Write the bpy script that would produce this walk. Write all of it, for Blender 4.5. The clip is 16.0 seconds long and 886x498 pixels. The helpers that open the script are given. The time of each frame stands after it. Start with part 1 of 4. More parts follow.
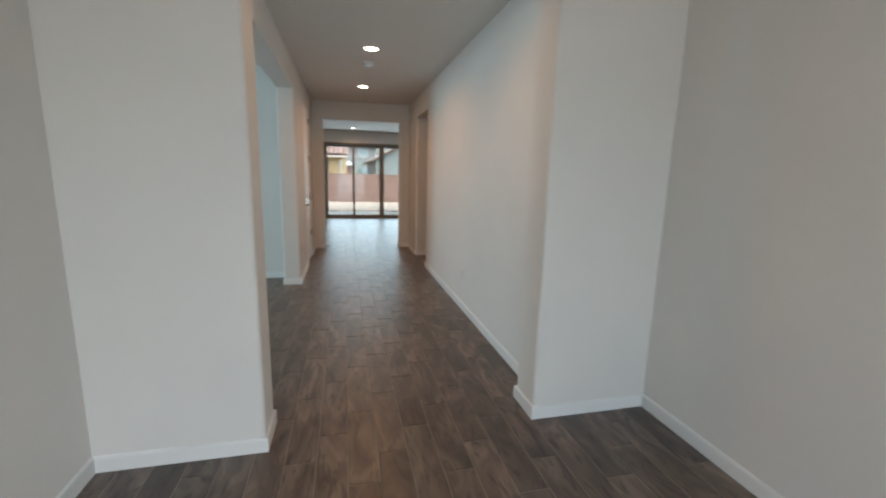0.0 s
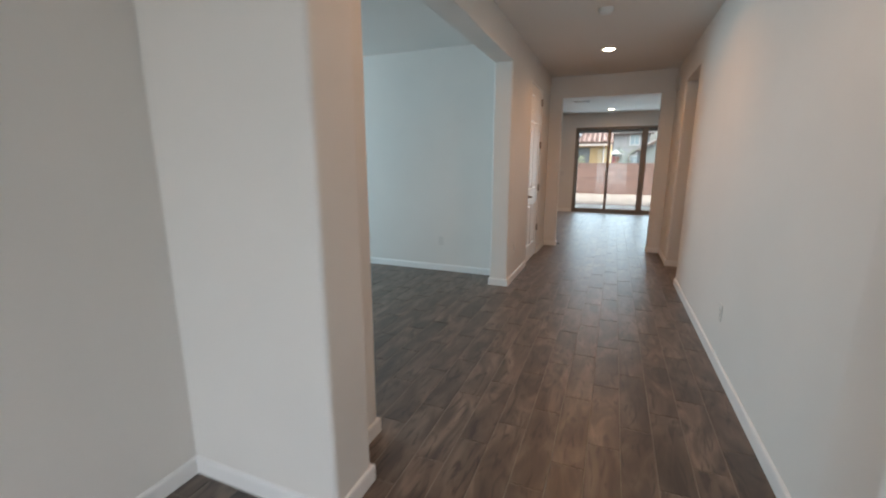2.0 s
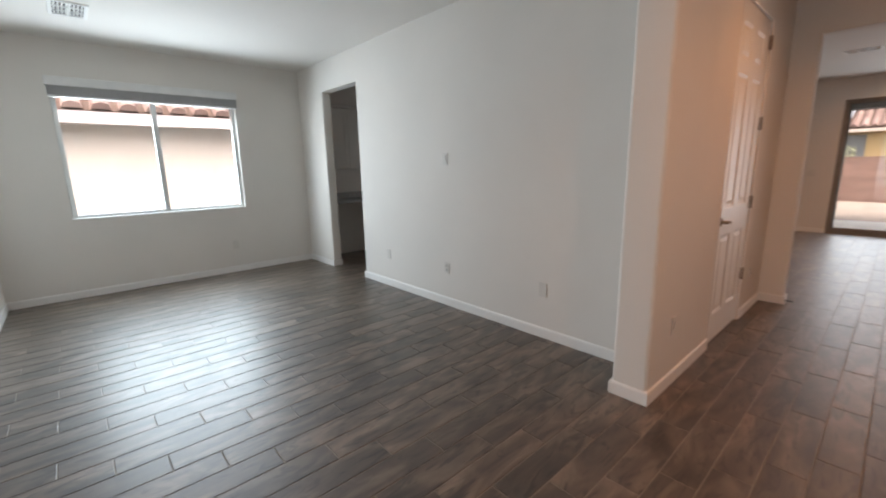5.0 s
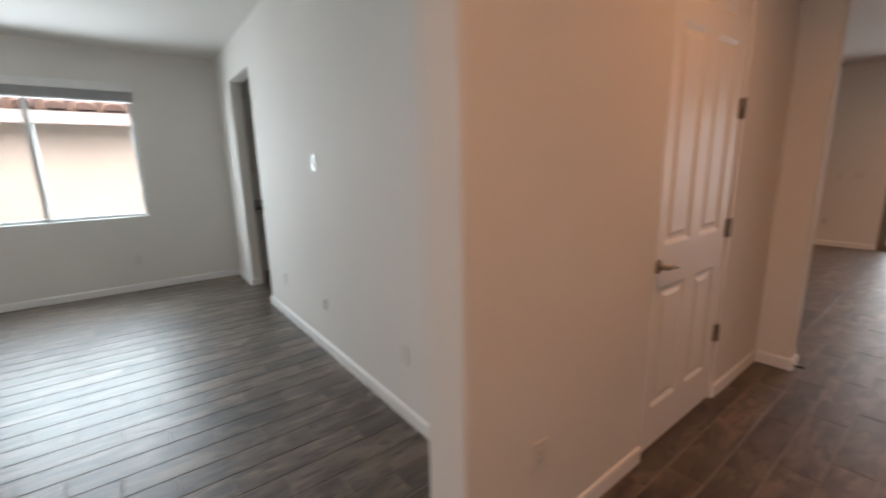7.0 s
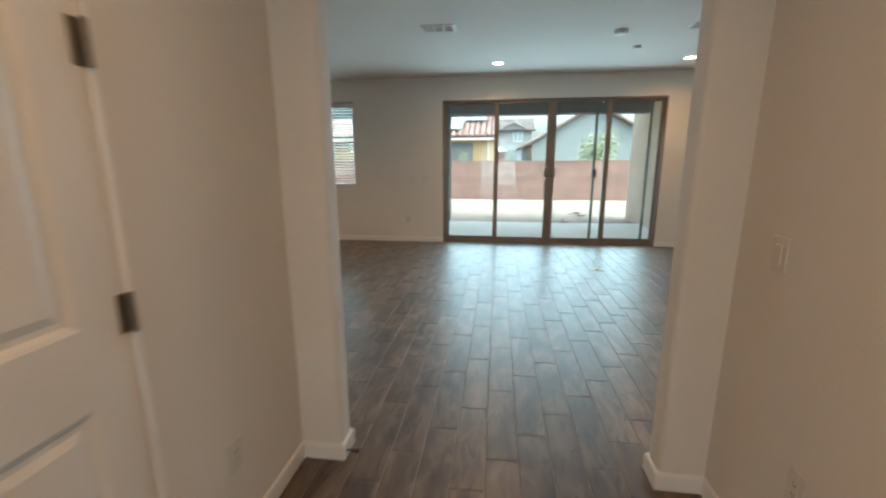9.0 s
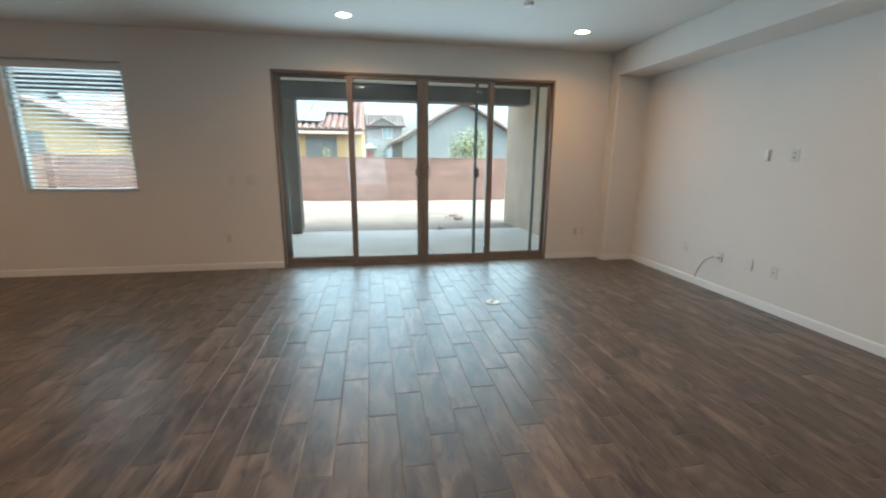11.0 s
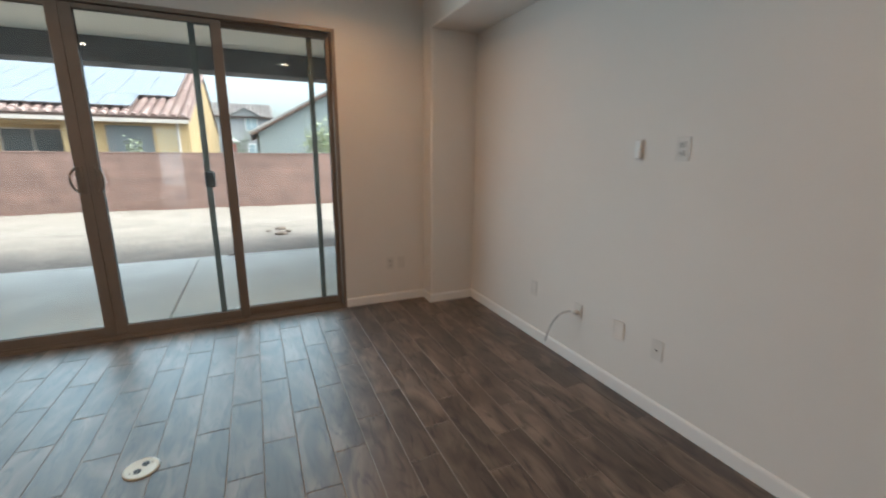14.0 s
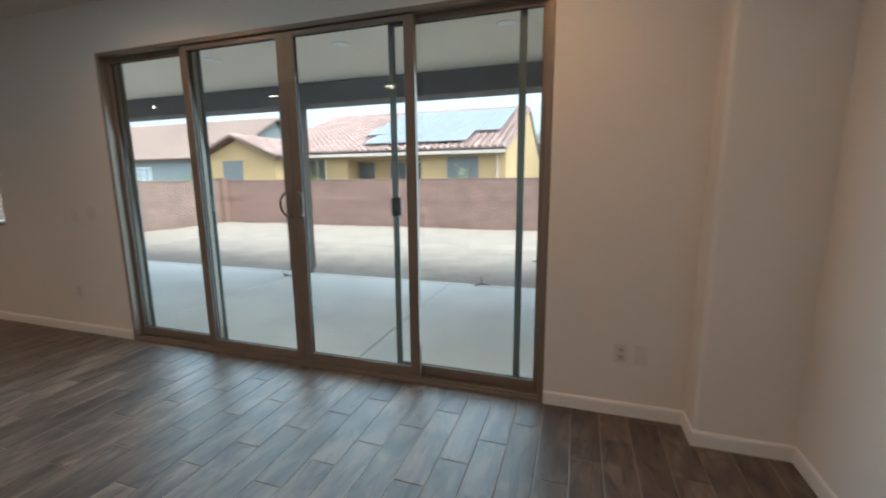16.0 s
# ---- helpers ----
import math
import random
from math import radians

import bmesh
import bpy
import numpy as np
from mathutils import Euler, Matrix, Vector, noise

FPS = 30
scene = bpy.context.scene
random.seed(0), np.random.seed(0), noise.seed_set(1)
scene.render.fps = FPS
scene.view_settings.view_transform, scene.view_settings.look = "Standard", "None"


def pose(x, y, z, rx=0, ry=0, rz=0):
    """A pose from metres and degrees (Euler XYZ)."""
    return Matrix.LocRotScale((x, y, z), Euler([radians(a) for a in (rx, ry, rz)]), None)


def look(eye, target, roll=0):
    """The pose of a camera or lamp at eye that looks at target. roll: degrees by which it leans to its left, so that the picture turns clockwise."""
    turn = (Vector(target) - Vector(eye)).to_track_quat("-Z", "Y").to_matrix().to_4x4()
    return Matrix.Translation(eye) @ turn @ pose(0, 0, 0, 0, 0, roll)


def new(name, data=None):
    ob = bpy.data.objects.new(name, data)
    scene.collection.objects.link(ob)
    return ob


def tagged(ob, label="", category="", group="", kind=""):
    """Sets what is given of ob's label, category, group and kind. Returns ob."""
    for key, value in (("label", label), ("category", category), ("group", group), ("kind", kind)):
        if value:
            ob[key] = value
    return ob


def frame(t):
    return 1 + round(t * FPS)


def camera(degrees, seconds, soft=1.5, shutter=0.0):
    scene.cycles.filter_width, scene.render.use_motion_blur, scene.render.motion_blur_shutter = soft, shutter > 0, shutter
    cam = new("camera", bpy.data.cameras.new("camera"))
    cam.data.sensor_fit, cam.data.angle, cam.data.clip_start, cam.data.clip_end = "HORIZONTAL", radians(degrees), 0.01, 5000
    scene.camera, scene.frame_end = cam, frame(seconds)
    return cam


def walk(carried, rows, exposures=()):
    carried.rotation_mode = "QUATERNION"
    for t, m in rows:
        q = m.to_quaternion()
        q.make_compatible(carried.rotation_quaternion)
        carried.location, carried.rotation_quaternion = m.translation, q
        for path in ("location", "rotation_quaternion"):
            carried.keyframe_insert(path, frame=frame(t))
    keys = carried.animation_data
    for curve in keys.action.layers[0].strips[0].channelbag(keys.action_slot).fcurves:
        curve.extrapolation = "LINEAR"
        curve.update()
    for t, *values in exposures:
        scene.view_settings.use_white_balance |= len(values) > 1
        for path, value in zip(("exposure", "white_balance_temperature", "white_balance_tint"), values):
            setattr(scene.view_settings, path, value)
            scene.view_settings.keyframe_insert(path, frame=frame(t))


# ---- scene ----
cam = camera(94.4, 16.0, soft=2.0, shutter=0.5)
PATH = [
    (0, (0.298, 0.562, 1.452), (0.759, 2.476, 1.098), 1.4),
    (0.5, (0.402, 0.732, 1.428), (0.532, 2.693, 1.058), 1.1),
    (1, (0.517, 0.91, 1.411), (0.183, 2.845, 1.029), 0.5),
    (1.5, (0.683, 1.148, 1.411), (-0.063, 2.961, 1.015), 0.1),
    (2, (0.776, 1.552, 1.4), (0.033, 3.364, 0.991), -0.0),
    (2.5, (0.79, 2.007, 1.414), (0.182, 3.87, 1.013), 0.1),
    (3, (0.773, 2.448, 1.412), (0.185, 4.32, 1.025), 0.1),
    (3.5, (0.711, 2.812, 1.388), (-0.032, 4.628, 1.001), -0.1),
    (4, (0.643, 3.122, 1.382), (-0.387, 4.792, 0.994), -0.5),
    (6.5, (0.499, 4.947, 1.403), (-1.174, 5.964, 0.995), -1.7),
    (7, (0.538, 5.381, 1.414), (-1.021, 6.567, 1.012), -1.3),
    (7.5, (0.646, 5.827, 1.419), (-0.656, 7.293, 1.023), -1.3),
    (8, (0.658, 6.278, 1.397), (-0.266, 8.005, 0.992), -0.5),
    (8.5, (0.653, 6.683, 1.403), (0.087, 8.555, 0.985), -0.6),
    (9, (0.629, 7.119, 1.409), (0.371, 9.058, 0.989), -0.2),
    (11.5, (0.973, 9.206, 1.377), (1.494, 11.087, 0.937), 0.7),
    (12, (1.225, 9.486, 1.37), (2.009, 11.274, 0.936), 0.9),
    (12.5, (1.587, 9.732, 1.386), (2.625, 11.384, 0.947), 0.6),
    (13, (1.919, 9.979, 1.384), (3.054, 11.562, 0.93), 0.7),
    (13.5, (2.239, 10.246, 1.383), (3.261, 11.902, 0.921), 0.6),
    (14, (2.542, 10.559, 1.408), (3.349, 12.333, 0.958), 0.4),
    (14.5, (2.796, 10.849, 1.425), (3.305, 12.736, 1.001), 0.1),
    (15, (3.043, 11.167, 1.393), (3.201, 13.124, 1.01), -0.2),
    (15.5, (3.224, 11.485, 1.386), (2.993, 13.44, 1.037), -0.3),
    (16, (3.389, 11.8, 1.382), (2.773, 13.673, 1.047), -0.5),
]
walk(cam, [(t, look(eye, target, roll)) for t, eye, target, roll in PATH], exposures=(
    (0.0, 2.06, 6500, 11), (1.5, 2.12, 6500, 12), (2.5, 2.12, 6650, 16), (3.5, 2.14, 6650, 16), (4.0, 2.18, 7150, 22), (6.5, 1.98, 8000, 32), (7.5, 2.02, 7450, 23), (8.0, 2.15, 6450, 9), (8.4, 2.25, 6050, 0), (9.0, 2.50, 6100, 0),
    (11.5, 2.42, 6100, 5), (12.5, 2.42, 6150, 5), (13.5, 2.25, 6250, 6), (14.5, 2.05, 6250, 9), (16.0, 2.02, 6050, 7)))

# ---- world, sun, large lights ----
world = bpy.data.worlds.new("sky")
scene.world = world
world.use_nodes = True
wn = world.node_tree
sky = wn.nodes.new("ShaderNodeTexSky")
sky.sky_type = "NISHITA"
sky.sun_disc = False
sky.sun_elevation, sky.sun_rotation = radians(59), radians(119)
sky.air_density, sky.dust_density, sky.ozone_density = 1.0, 6.0, 1.0
veil = wn.nodes.new("ShaderNodeHueSaturation")      # thin high cloud pales the blue
veil.inputs["Saturation"].default_value = 0.62
wn.links.new(sky.outputs[0], veil.inputs["Color"])
wn.links.new(veil.outputs[0], wn.nodes["Background"].inputs[0])
wn.nodes["Background"].inputs[1].default_value = 0.15


def lamp(name, kind, energy, color, m, **kw):
    data = bpy.data.lights.new(name, kind)
    data.energy, data.color = energy, color
    for k, v in kw.items():
        if k == "size":
            data.shape = "RECTANGLE"
            data.size, data.size_y = v
        if k == "angle":
            data.angle = v
        if k == "disk":
            data.shape = "DISK"
            data.size = v
        if k == "spread":
            data.spread = v
    ob = new(name, data)
    ob.matrix_world = m
    return ob


# veiled sun behind the house, under high cloud
lamp("sun", "SUN", 0.38, (1.0, 0.96, 0.91), look((0, 0, 0), (-0.45, 0.25, -0.86)), angle=radians(120))
# daylight in the openings
lamp("daylight_living_window", "AREA", 26.0, (0.55, 0.84, 1.0), look((-5.70, 4.67, 1.56), (-0.60, 4.67, 0.30)), size=(1.72, 1.24), spread=radians(170))
lamp("daylight_sliding_door", "AREA", 16.5, (0.64, 0.86, 1.0), look((1.46, 14.405, 1.20), (1.46, 9.0, 0.3)), size=(3.4, 2.2), spread=radians(165))
# fill for the entry walls, added in an assumed opening behind the camera
lamp("daylight_front_door", "AREA", 3.0, (0.50, 0.84, 1.0), look((0.60, -1.24, 1.20), (0.60, 5.0, 0.2)), size=(2.6, 2.2), spread=radians(110))
lamp("daylight_nook_window", "AREA", 3.0, (0.66, 0.89, 1.0), look((-2.45, 14.405, 1.68), (-2.45, 9.0, 0.8)), size=(1.05, 1.3), spread=radians(150))

# ---- materials ----


def mat(name, color, rough=0.6, metal=0.0, var=0.10, scale=6.0, bump=0.0, bscale=180.0, fine=0.05, spec=0.5, coat=0.0):
    """Painted, cast or moulded surface: two scales of tone variation, a varying gloss and a fine relief."""
    m = bpy.data.materials.new(name)
    m.use_nodes = True
    nt = m.node_tree
    N, L = nt.nodes, nt.links
    b = N["Principled BSDF"]
    geo = N.new("ShaderNodeNewGeometry")
    n1, n2 = N.new("ShaderNodeTexNoise"), N.new("ShaderNodeTexNoise")
    n1.inputs["Scale"].default_value, n1.inputs["Detail"].default_value = scale, 5
    n2.inputs["Scale"].default_value, n2.inputs["Detail"].default_value = bscale, 3
    for n in (n1, n2):
        L.new(geo.outputs["Position"], n.inputs["Vector"])
    r = N.new("ShaderNodeValToRGB")
    r.color_ramp.elements[0].position, r.color_ramp.elements[1].position = 0.3, 0.7
    r.color_ramp.elements[0].color = (*[c * (1 - var) for c in color], 1)
    r.color_ramp.elements[1].color = (*[min(1, c * (1 + var)) for c in color], 1)
    L.new(n1.outputs[0], r.inputs[0])
    mix = N.new("ShaderNodeMixRGB")
    mix.blend_type = "OVERLAY"
    mix.inputs[0].default_value = fine * 4
    L.new(r.outputs[0], mix.inputs[1])
    L.new(n2.outputs[0], mix.inputs[2])
    L.new(mix.outputs[0], b.inputs["Base Color"])
    mr = N.new("ShaderNodeMapRange")
    mr.inputs[3].default_value, mr.inputs[4].default_value = rough * 0.88, min(1, rough * 1.12)
    L.new(n1.outputs[0], mr.inputs[0])
    L.new(mr.outputs[0], b.inputs["Roughness"])
    b.inputs["Metallic"].default_value = metal
    b.inputs["Specular IOR Level"].default_value = spec
    b.inputs["Coat Weight"].default_value = coat
    if bump:
        bp = N.new("ShaderNodeBump")
        bp.inputs["Strength"].default_value, bp.inputs["Distance"].default_value = bump, 0.004
        L.new(n2.outputs[0], bp.inputs["Height"])
        L.new(bp.outputs[0], b.inputs["Normal"])
    return m


def plank_mat(name, by_island):
    """Wood-look porcelain: brown and grey boards with long grain, smoky clouds and knots; a satin glaze."""
    m = bpy.data.materials.new(name)
    m.use_nodes = True
    nt = m.node_tree
    N, L = nt.nodes, nt.links
    b = N["Principled BSDF"]
    geo = N.new("ShaderNodeNewGeometry")
    if by_island:
        rnd = geo.outputs["Random Per Island"]
    else:
        rnd = N.new("ShaderNodeObjectInfo").outputs["Random"]
    add = N.new("ShaderNodeVectorMath")
    add.operation = "MULTIPLY_ADD"
    comb = N.new("ShaderNodeCombineXYZ")
    for i in range(3):
        L.new(rnd, comb.inputs[i])
    add.inputs[1].default_value = (37.0, 61.0, 17.0)
    L.new(comb.outputs[0], add.inputs[0])
    L.new(geo.outputs["Position"], add.inputs[2])
    # long grain
    mp = N.new("ShaderNodeMapping")
    mp.inputs["Scale"].default_value = (13, 2.6, 8)
    L.new(add.outputs[0], mp.inputs[0])
    g = N.new("ShaderNodeTexNoise")
    g.inputs["Scale"].default_value, g.inputs["Detail"].default_value, g.inputs["Distortion"].default_value = 1.0, 5, 0.8
    L.new(mp.outputs[0], g.inputs["Vector"])
    # smoky clouds
    mp2 = N.new("ShaderNodeMapping")
    mp2.inputs["Scale"].default_value = (7, 2.4, 5)
    L.new(add.outputs[0], mp2.inputs[0])
    c = N.new("ShaderNodeTexNoise")
    c.inputs["Scale"].default_value, c.inputs["Detail"].default_value, c.inputs["Distortion"].default_value = 1.0, 4, 1.2
    L.new(mp2.outputs[0], c.inputs["Vector"])
    ramp = N.new("ShaderNodeValToRGB")
    e = ramp.color_ramp.elements
    e[0].position, e[0].color = 0.34, (0.034, 0.022, 0.015, 1)
    e[1].position, e[1].color = 0.66, (0.182, 0.136, 0.103, 1)
    e.new(0.5).color = (0.092, 0.063, 0.046, 1)
    mixf = N.new("ShaderNodeMix")
    mixf.inputs[0].default_value = 0.76
    L.new(g.outputs[0], mixf.inputs[2])
    L.new(c.outputs[0], mixf.inputs[3])
    L.new(mixf.outputs[0], ramp.inputs[0])
    # board to board tone
    tone = N.new("ShaderNodeMapRange")
    tone.inputs[3].default_value, tone.inputs[4].default_value = 0.74, 1.28
    L.new(rnd, tone.inputs[0])
    mul = N.new("ShaderNodeMixRGB")
    mul.blend_type = "MULTIPLY"
    mul.inputs[0].default_value = 1.0
    L.new(ramp.outputs[0], mul.inputs[1])
    L.new(tone.outputs[0], mul.inputs[2])
    # dark knots
    mp3 = N.new("ShaderNodeMapping")
    mp3.inputs["Scale"].default_value = (11, 2.6, 6)
    L.new(add.outputs[0], mp3.inputs[0])
    k = N.new("ShaderNodeTexNoise")
    k.inputs["Scale"].default_value, k.inputs["Detail"].default_value, k.inputs["Distortion"].default_value = 1.3, 3, 2.2
    L.new(mp3.outputs[0], k.inputs["Vector"])
    kr = N.new("ShaderNodeValToRGB")
    kr.color_ramp.elements[0].position, kr.color_ramp.elements[0].color = 0.33, (0.30, 0.28, 0.26, 1)
    kr.color_ramp.elements[1].position, kr.color_ramp.elements[1].color = 0.46, (1, 1, 1, 1)
    L.new(k.outputs[0], kr.inputs[0])
    mul2 = N.new("ShaderNodeMixRGB")
    mul2.blend_type = "MULTIPLY"
    mul2.inputs[0].default_value = 0.85
    L.new(mul.outputs[0], mul2.inputs[1])
    L.new(kr.outputs[0], mul2.inputs[2])
    L.new(mul2.outputs[0], b.inputs["Base Color"])
    rr = N.new("ShaderNodeMapRange")
    rr.inputs[3].default_value, rr.inputs[4].default_value = 0.52, 0.62
    L.new(g.outputs[0], rr.inputs[0])
    L.new(rr.outputs[0], b.inputs["Roughness"])
    b.inputs["Specular IOR Level"].default_value = 0.35
    b.inputs["Coat Weight"].default_value = 0.85
    b.inputs["Coat IOR"].default_value = 1.52
    b.inputs["Coat Roughness"].default_value = 0.37
    bp = N.new("ShaderNodeBump")
    bp.inputs["Strength"].default_value, bp.inputs["Distance"].default_value = 0.06, 0.002
    L.new(g.outputs[0], bp.inputs["Height"])
    L.new(bp.outputs[0], b.inputs["Normal"])
    return m


def glass_mat(name, tint=(0.93, 0.97, 0.96), gloss=1.0):
    """Window glass: clear sheet with a mirror sheen that grows towards grazing angles."""
    m = bpy.data.materials.new(name)
    m.use_nodes = True
    N, L = m.node_tree.nodes, m.node_tree.links
    N.remove(N["Principled BSDF"])
    t, g, mx, lw = N.new("ShaderNodeBsdfTransparent"), N.new("ShaderNodeBsdfGlossy"), N.new("ShaderNodeMixShader"), N.new("ShaderNodeLayerWeight")
    pw, f = N.new("ShaderNodeMath"), N.new("ShaderNodeMath")
    pw.operation, f.operation = "POWER", "MULTIPLY_ADD"
    pw.inputs[1].default_value = 5.0
    f.inputs[1].default_value, f.inputs[2].default_value = 0.9, 0.045
    lw.inputs[0].default_value = 0.5
    L.new(lw.outputs["Facing"], pw.inputs[0])
    L.new(pw.outputs[0], f.inputs[0])
    t.inputs[0].default_value = (*tint, 1)
    g.inputs["Roughness"].default_value = 0.01
    L.new(f.outputs[0], mx.inputs[0])
    L.new(t.outputs[0], mx.inputs[1])
    L.new(g.outputs[0], mx.inputs[2])
    L.new(mx.outputs[0], N["Material Output"].inputs[0])
    return m


def glow(name, color, strength):
    m = bpy.data.materials.new(name)
    m.use_nodes = True
    b = m.node_tree.nodes["Principled BSDF"]
    b.inputs["Base Color"].default_value = (*color, 1)
    b.inputs["Emission Color"].default_value = (*color, 1)
    b.inputs["Emission Strength"].default_value = strength
    return m


def tile_roof_mat(name, c0, c1):
    """Fired clay or concrete roof tiles, each of its own tone."""
    m = mat(name, c0, 0.8, var=0.15, scale=3, bump=0.3, bscale=60)
    N, L = m.node_tree.nodes, m.node_tree.links
    b = N["Principled BSDF"]
    geo = N.new("ShaderNodeNewGeometry")
    r = N.new("ShaderNodeValToRGB")
    r.color_ramp.elements[0].color, r.color_ramp.elements[1].color = (*c0, 1), (*c1, 1)
    L.new(geo.outputs["Random Per Island"], r.inputs[0])
    L.new(r.outputs[0], b.inputs["Base Color"])
    return m


def block_mat(name, color):
    """Coloured concrete block: each block of its own tone, courses streaked by rain and dust."""
    m = mat(name, color, 0.92, var=0.16, scale=3.5, bump=0.6, bscale=50, fine=0.08)
    N, L = m.node_tree.nodes, m.node_tree.links
    b = N["Principled BSDF"]
    source = b.inputs["Base Color"].links[0].from_socket
    geo, mp, n, r = N.new("ShaderNodeNewGeometry"), N.new("ShaderNodeMapping"), N.new("ShaderNodeTexNoise"), N.new("ShaderNodeMapRange")
    mp.inputs["Scale"].default_value = (0.5, 0.5, 7.0)
    n.inputs["Scale"].default_value, n.inputs["Detail"].default_value = 1.0, 3
    r.inputs[1].default_value, r.inputs[2].default_value = 0.3, 0.7
    r.inputs[3].default_value, r.inputs[4].default_value = 0.86, 1.14
    L.new(geo.outputs["Position"], mp.inputs[0])
    L.new(mp.outputs[0], n.inputs["Vector"])
    L.new(n.outputs[0], r.inputs[0])
    t = N.new("ShaderNodeMapRange")
    t.inputs[3].default_value, t.inputs[4].default_value = 0.88, 1.12
    L.new(N.new("ShaderNodeObjectInfo").outputs["Random"], t.inputs[0])
    k = N.new("ShaderNodeMath")
    k.operation = "MULTIPLY"
    L.new(r.outputs[0], k.inputs[0])
    L.new(t.outputs[0], k.inputs[1])
    mul = N.new("ShaderNodeMixRGB")
    mul.blend_type = "MULTIPLY"
    mul.inputs[0].default_value = 1.0
    L.new(source, mul.inputs[1])
    L.new(k.outputs[0], mul.inputs[2])
    L.new(mul.outputs[0], b.inputs["Base Color"])
    return m


WALL = mat("wall_paint", (0.735, 0.705, 0.665), 0.75, var=0.025, scale=1.3, bump=0.22, bscale=140, fine=0.01, spec=0.3)
CEIL = mat("ceiling_paint", (0.74, 0.715, 0.68), 0.85, var=0.02, scale=1.0, bump=0.25, bscale=110, fine=0.01, spec=0.2)
TRIM = mat("trim_paint", (0.80, 0.79, 0.77), 0.42, var=0.02, scale=2, bump=0.04, bscale=80, fine=0.008)
DOOR = mat("door_paint", (0.80, 0.79, 0.77), 0.38, var=0.02, scale=2, bump=0.05, bscale=60, fine=0.008)
PLANK, PLANK_FAR = plank_mat("wood_look_tile", False), plank_mat("wood_look_tile_joined", True)
GROUT = mat("grout", (0.27, 0.235, 0.20), 0.9, var=0.15, scale=8, bump=0.3, bscale=300)
BRONZE = mat("taupe_aluminium", (0.215, 0.170, 0.135), 0.42, 0.25, var=0.06, scale=5, fine=0.02)
DARKALU = mat("dark_screen_frame", (0.13, 0.15, 0.14), 0.45, 0.3, var=0.08, scale=8)
SEAL = mat("black_gasket", (0.012, 0.012, 0.012), 0.6, var=0.1)
BLACK = mat("black_latch_plastic", (0.018, 0.018, 0.02), 0.4, var=0.1, scale=20)
NICKEL = mat("satin_nickel", (0.31, 0.255, 0.205), 0.42, 1.0, var=0.08, scale=30)
PLASTIC = mat("white_plastic", (0.78, 0.78, 0.76), 0.33, var=0.02, scale=20, fine=0.005)
# white plates, toned down as if backlit so they show against the wall
PLATE = mat("dimmed_white_plate", (0.655, 0.63, 0.59), 0.3, var=0.03, scale=20, fine=0.006)
SLOT = mat("dark_slot", (0.02, 0.02, 0.02), 0.6, var=0.1)
SOCKET = mat("grey_white_socket", (0.56, 0.54, 0.51), 0.35, var=0.03, scale=20)
DUCT = mat("galvanised_duct", (0.22, 0.22, 0.22), 0.5, 0.4, var=0.1, scale=20)
ALMOND = mat("ivory_plastic", (0.62, 0.60, 0.50), 0.38, var=0.04, scale=20)
CORD = mat("grey_cord", (0.42, 0.42, 0.42), 0.5, var=0.05, scale=40)
VINYL = mat("window_vinyl", (0.60, 0.61, 0.60), 0.4, var=0.03, scale=8)
BLIND = mat("blind_slat_white", (0.72, 0.72, 0.71), 0.45, var=0.04, scale=10)
BLINDGREY = mat("stacked_slats_grey", (0.42, 0.42, 0.42), 0.5, var=0.08, scale=16)
GLASS = glass_mat("window_glass")
CAB = mat("cabinet_paint", (0.62, 0.60, 0.57), 0.42, var=0.03, scale=3, fine=0.01)
STONE = mat("grey_counter_stone", (0.33, 0.33, 0.33), 0.2, var=0.25, scale=30, bscale=150, fine=0.06)
LENS = glow("warm_lamp_lens", (1.0, 0.82, 0.60), 9.0)
OFFLENS = mat("frosted_lens", (0.80, 0.80, 0.78), 0.3, var=0.02)
STUCCO = mat("tan_stucco", (0.58, 0.50, 0.39), 0.9, var=0.10, scale=2.5, bump=0.5, bscale=70)
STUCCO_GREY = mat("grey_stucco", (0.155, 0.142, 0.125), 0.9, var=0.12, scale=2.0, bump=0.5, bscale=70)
SOFFIT = mat("patio_ceiling", (0.78, 0.72, 0.62), 0.9, var=0.04, scale=2, bump=0.3, bscale=90)
BEAM = mat("patio_beam", (0.125, 0.125, 0.13), 0.85, var=0.10, scale=3, bump=0.3, bscale=70)
CONCRETE = mat("patio_concrete", (0.78, 0.815, 0.78), 0.85, var=0.10, scale=1.6, bump=0.3, bscale=120)
DIRT = mat("desert_dirt", (0.25, 0.220, 0.190), 0.95, var=0.16, scale=1.9, bump=0.9, bscale=22, fine=0.20)
BLOCK = block_mat("split_block", (0.215, 0.139, 0.116))
BLOCKTAN = block_mat("smooth_block", (0.232, 0.168, 0.142))
MORTAR = mat("block_mortar", (0.215, 0.133, 0.108), 0.95, var=0.12, scale=6, bump=0.4, bscale=80)
OCHRE = mat("ochre_stucco", (0.390, 0.290, 0.150), 0.9, var=0.08, scale=1.0, bump=0.4, bscale=40)
BLUEGREY = mat("blue_grey_stucco", (0.191, 0.230, 0.242), 0.9, var=0.06, scale=1.0, bump=0.4, bscale=40)
PALEGREY = mat("pale_grey_stucco", (0.264, 0.276, 0.281), 0.9, var=0.06, scale=1.0, bump=0.4, bscale=40)
CREAM = mat("cream_stucco", (0.66, 0.64, 0.60), 0.9, var=0.05, scale=1.2, bump=0.5, bscale=60)
ROOFEDGE = mat("roof_edge", (0.120, 0.080, 0.066), 0.85, var=0.12, scale=5)
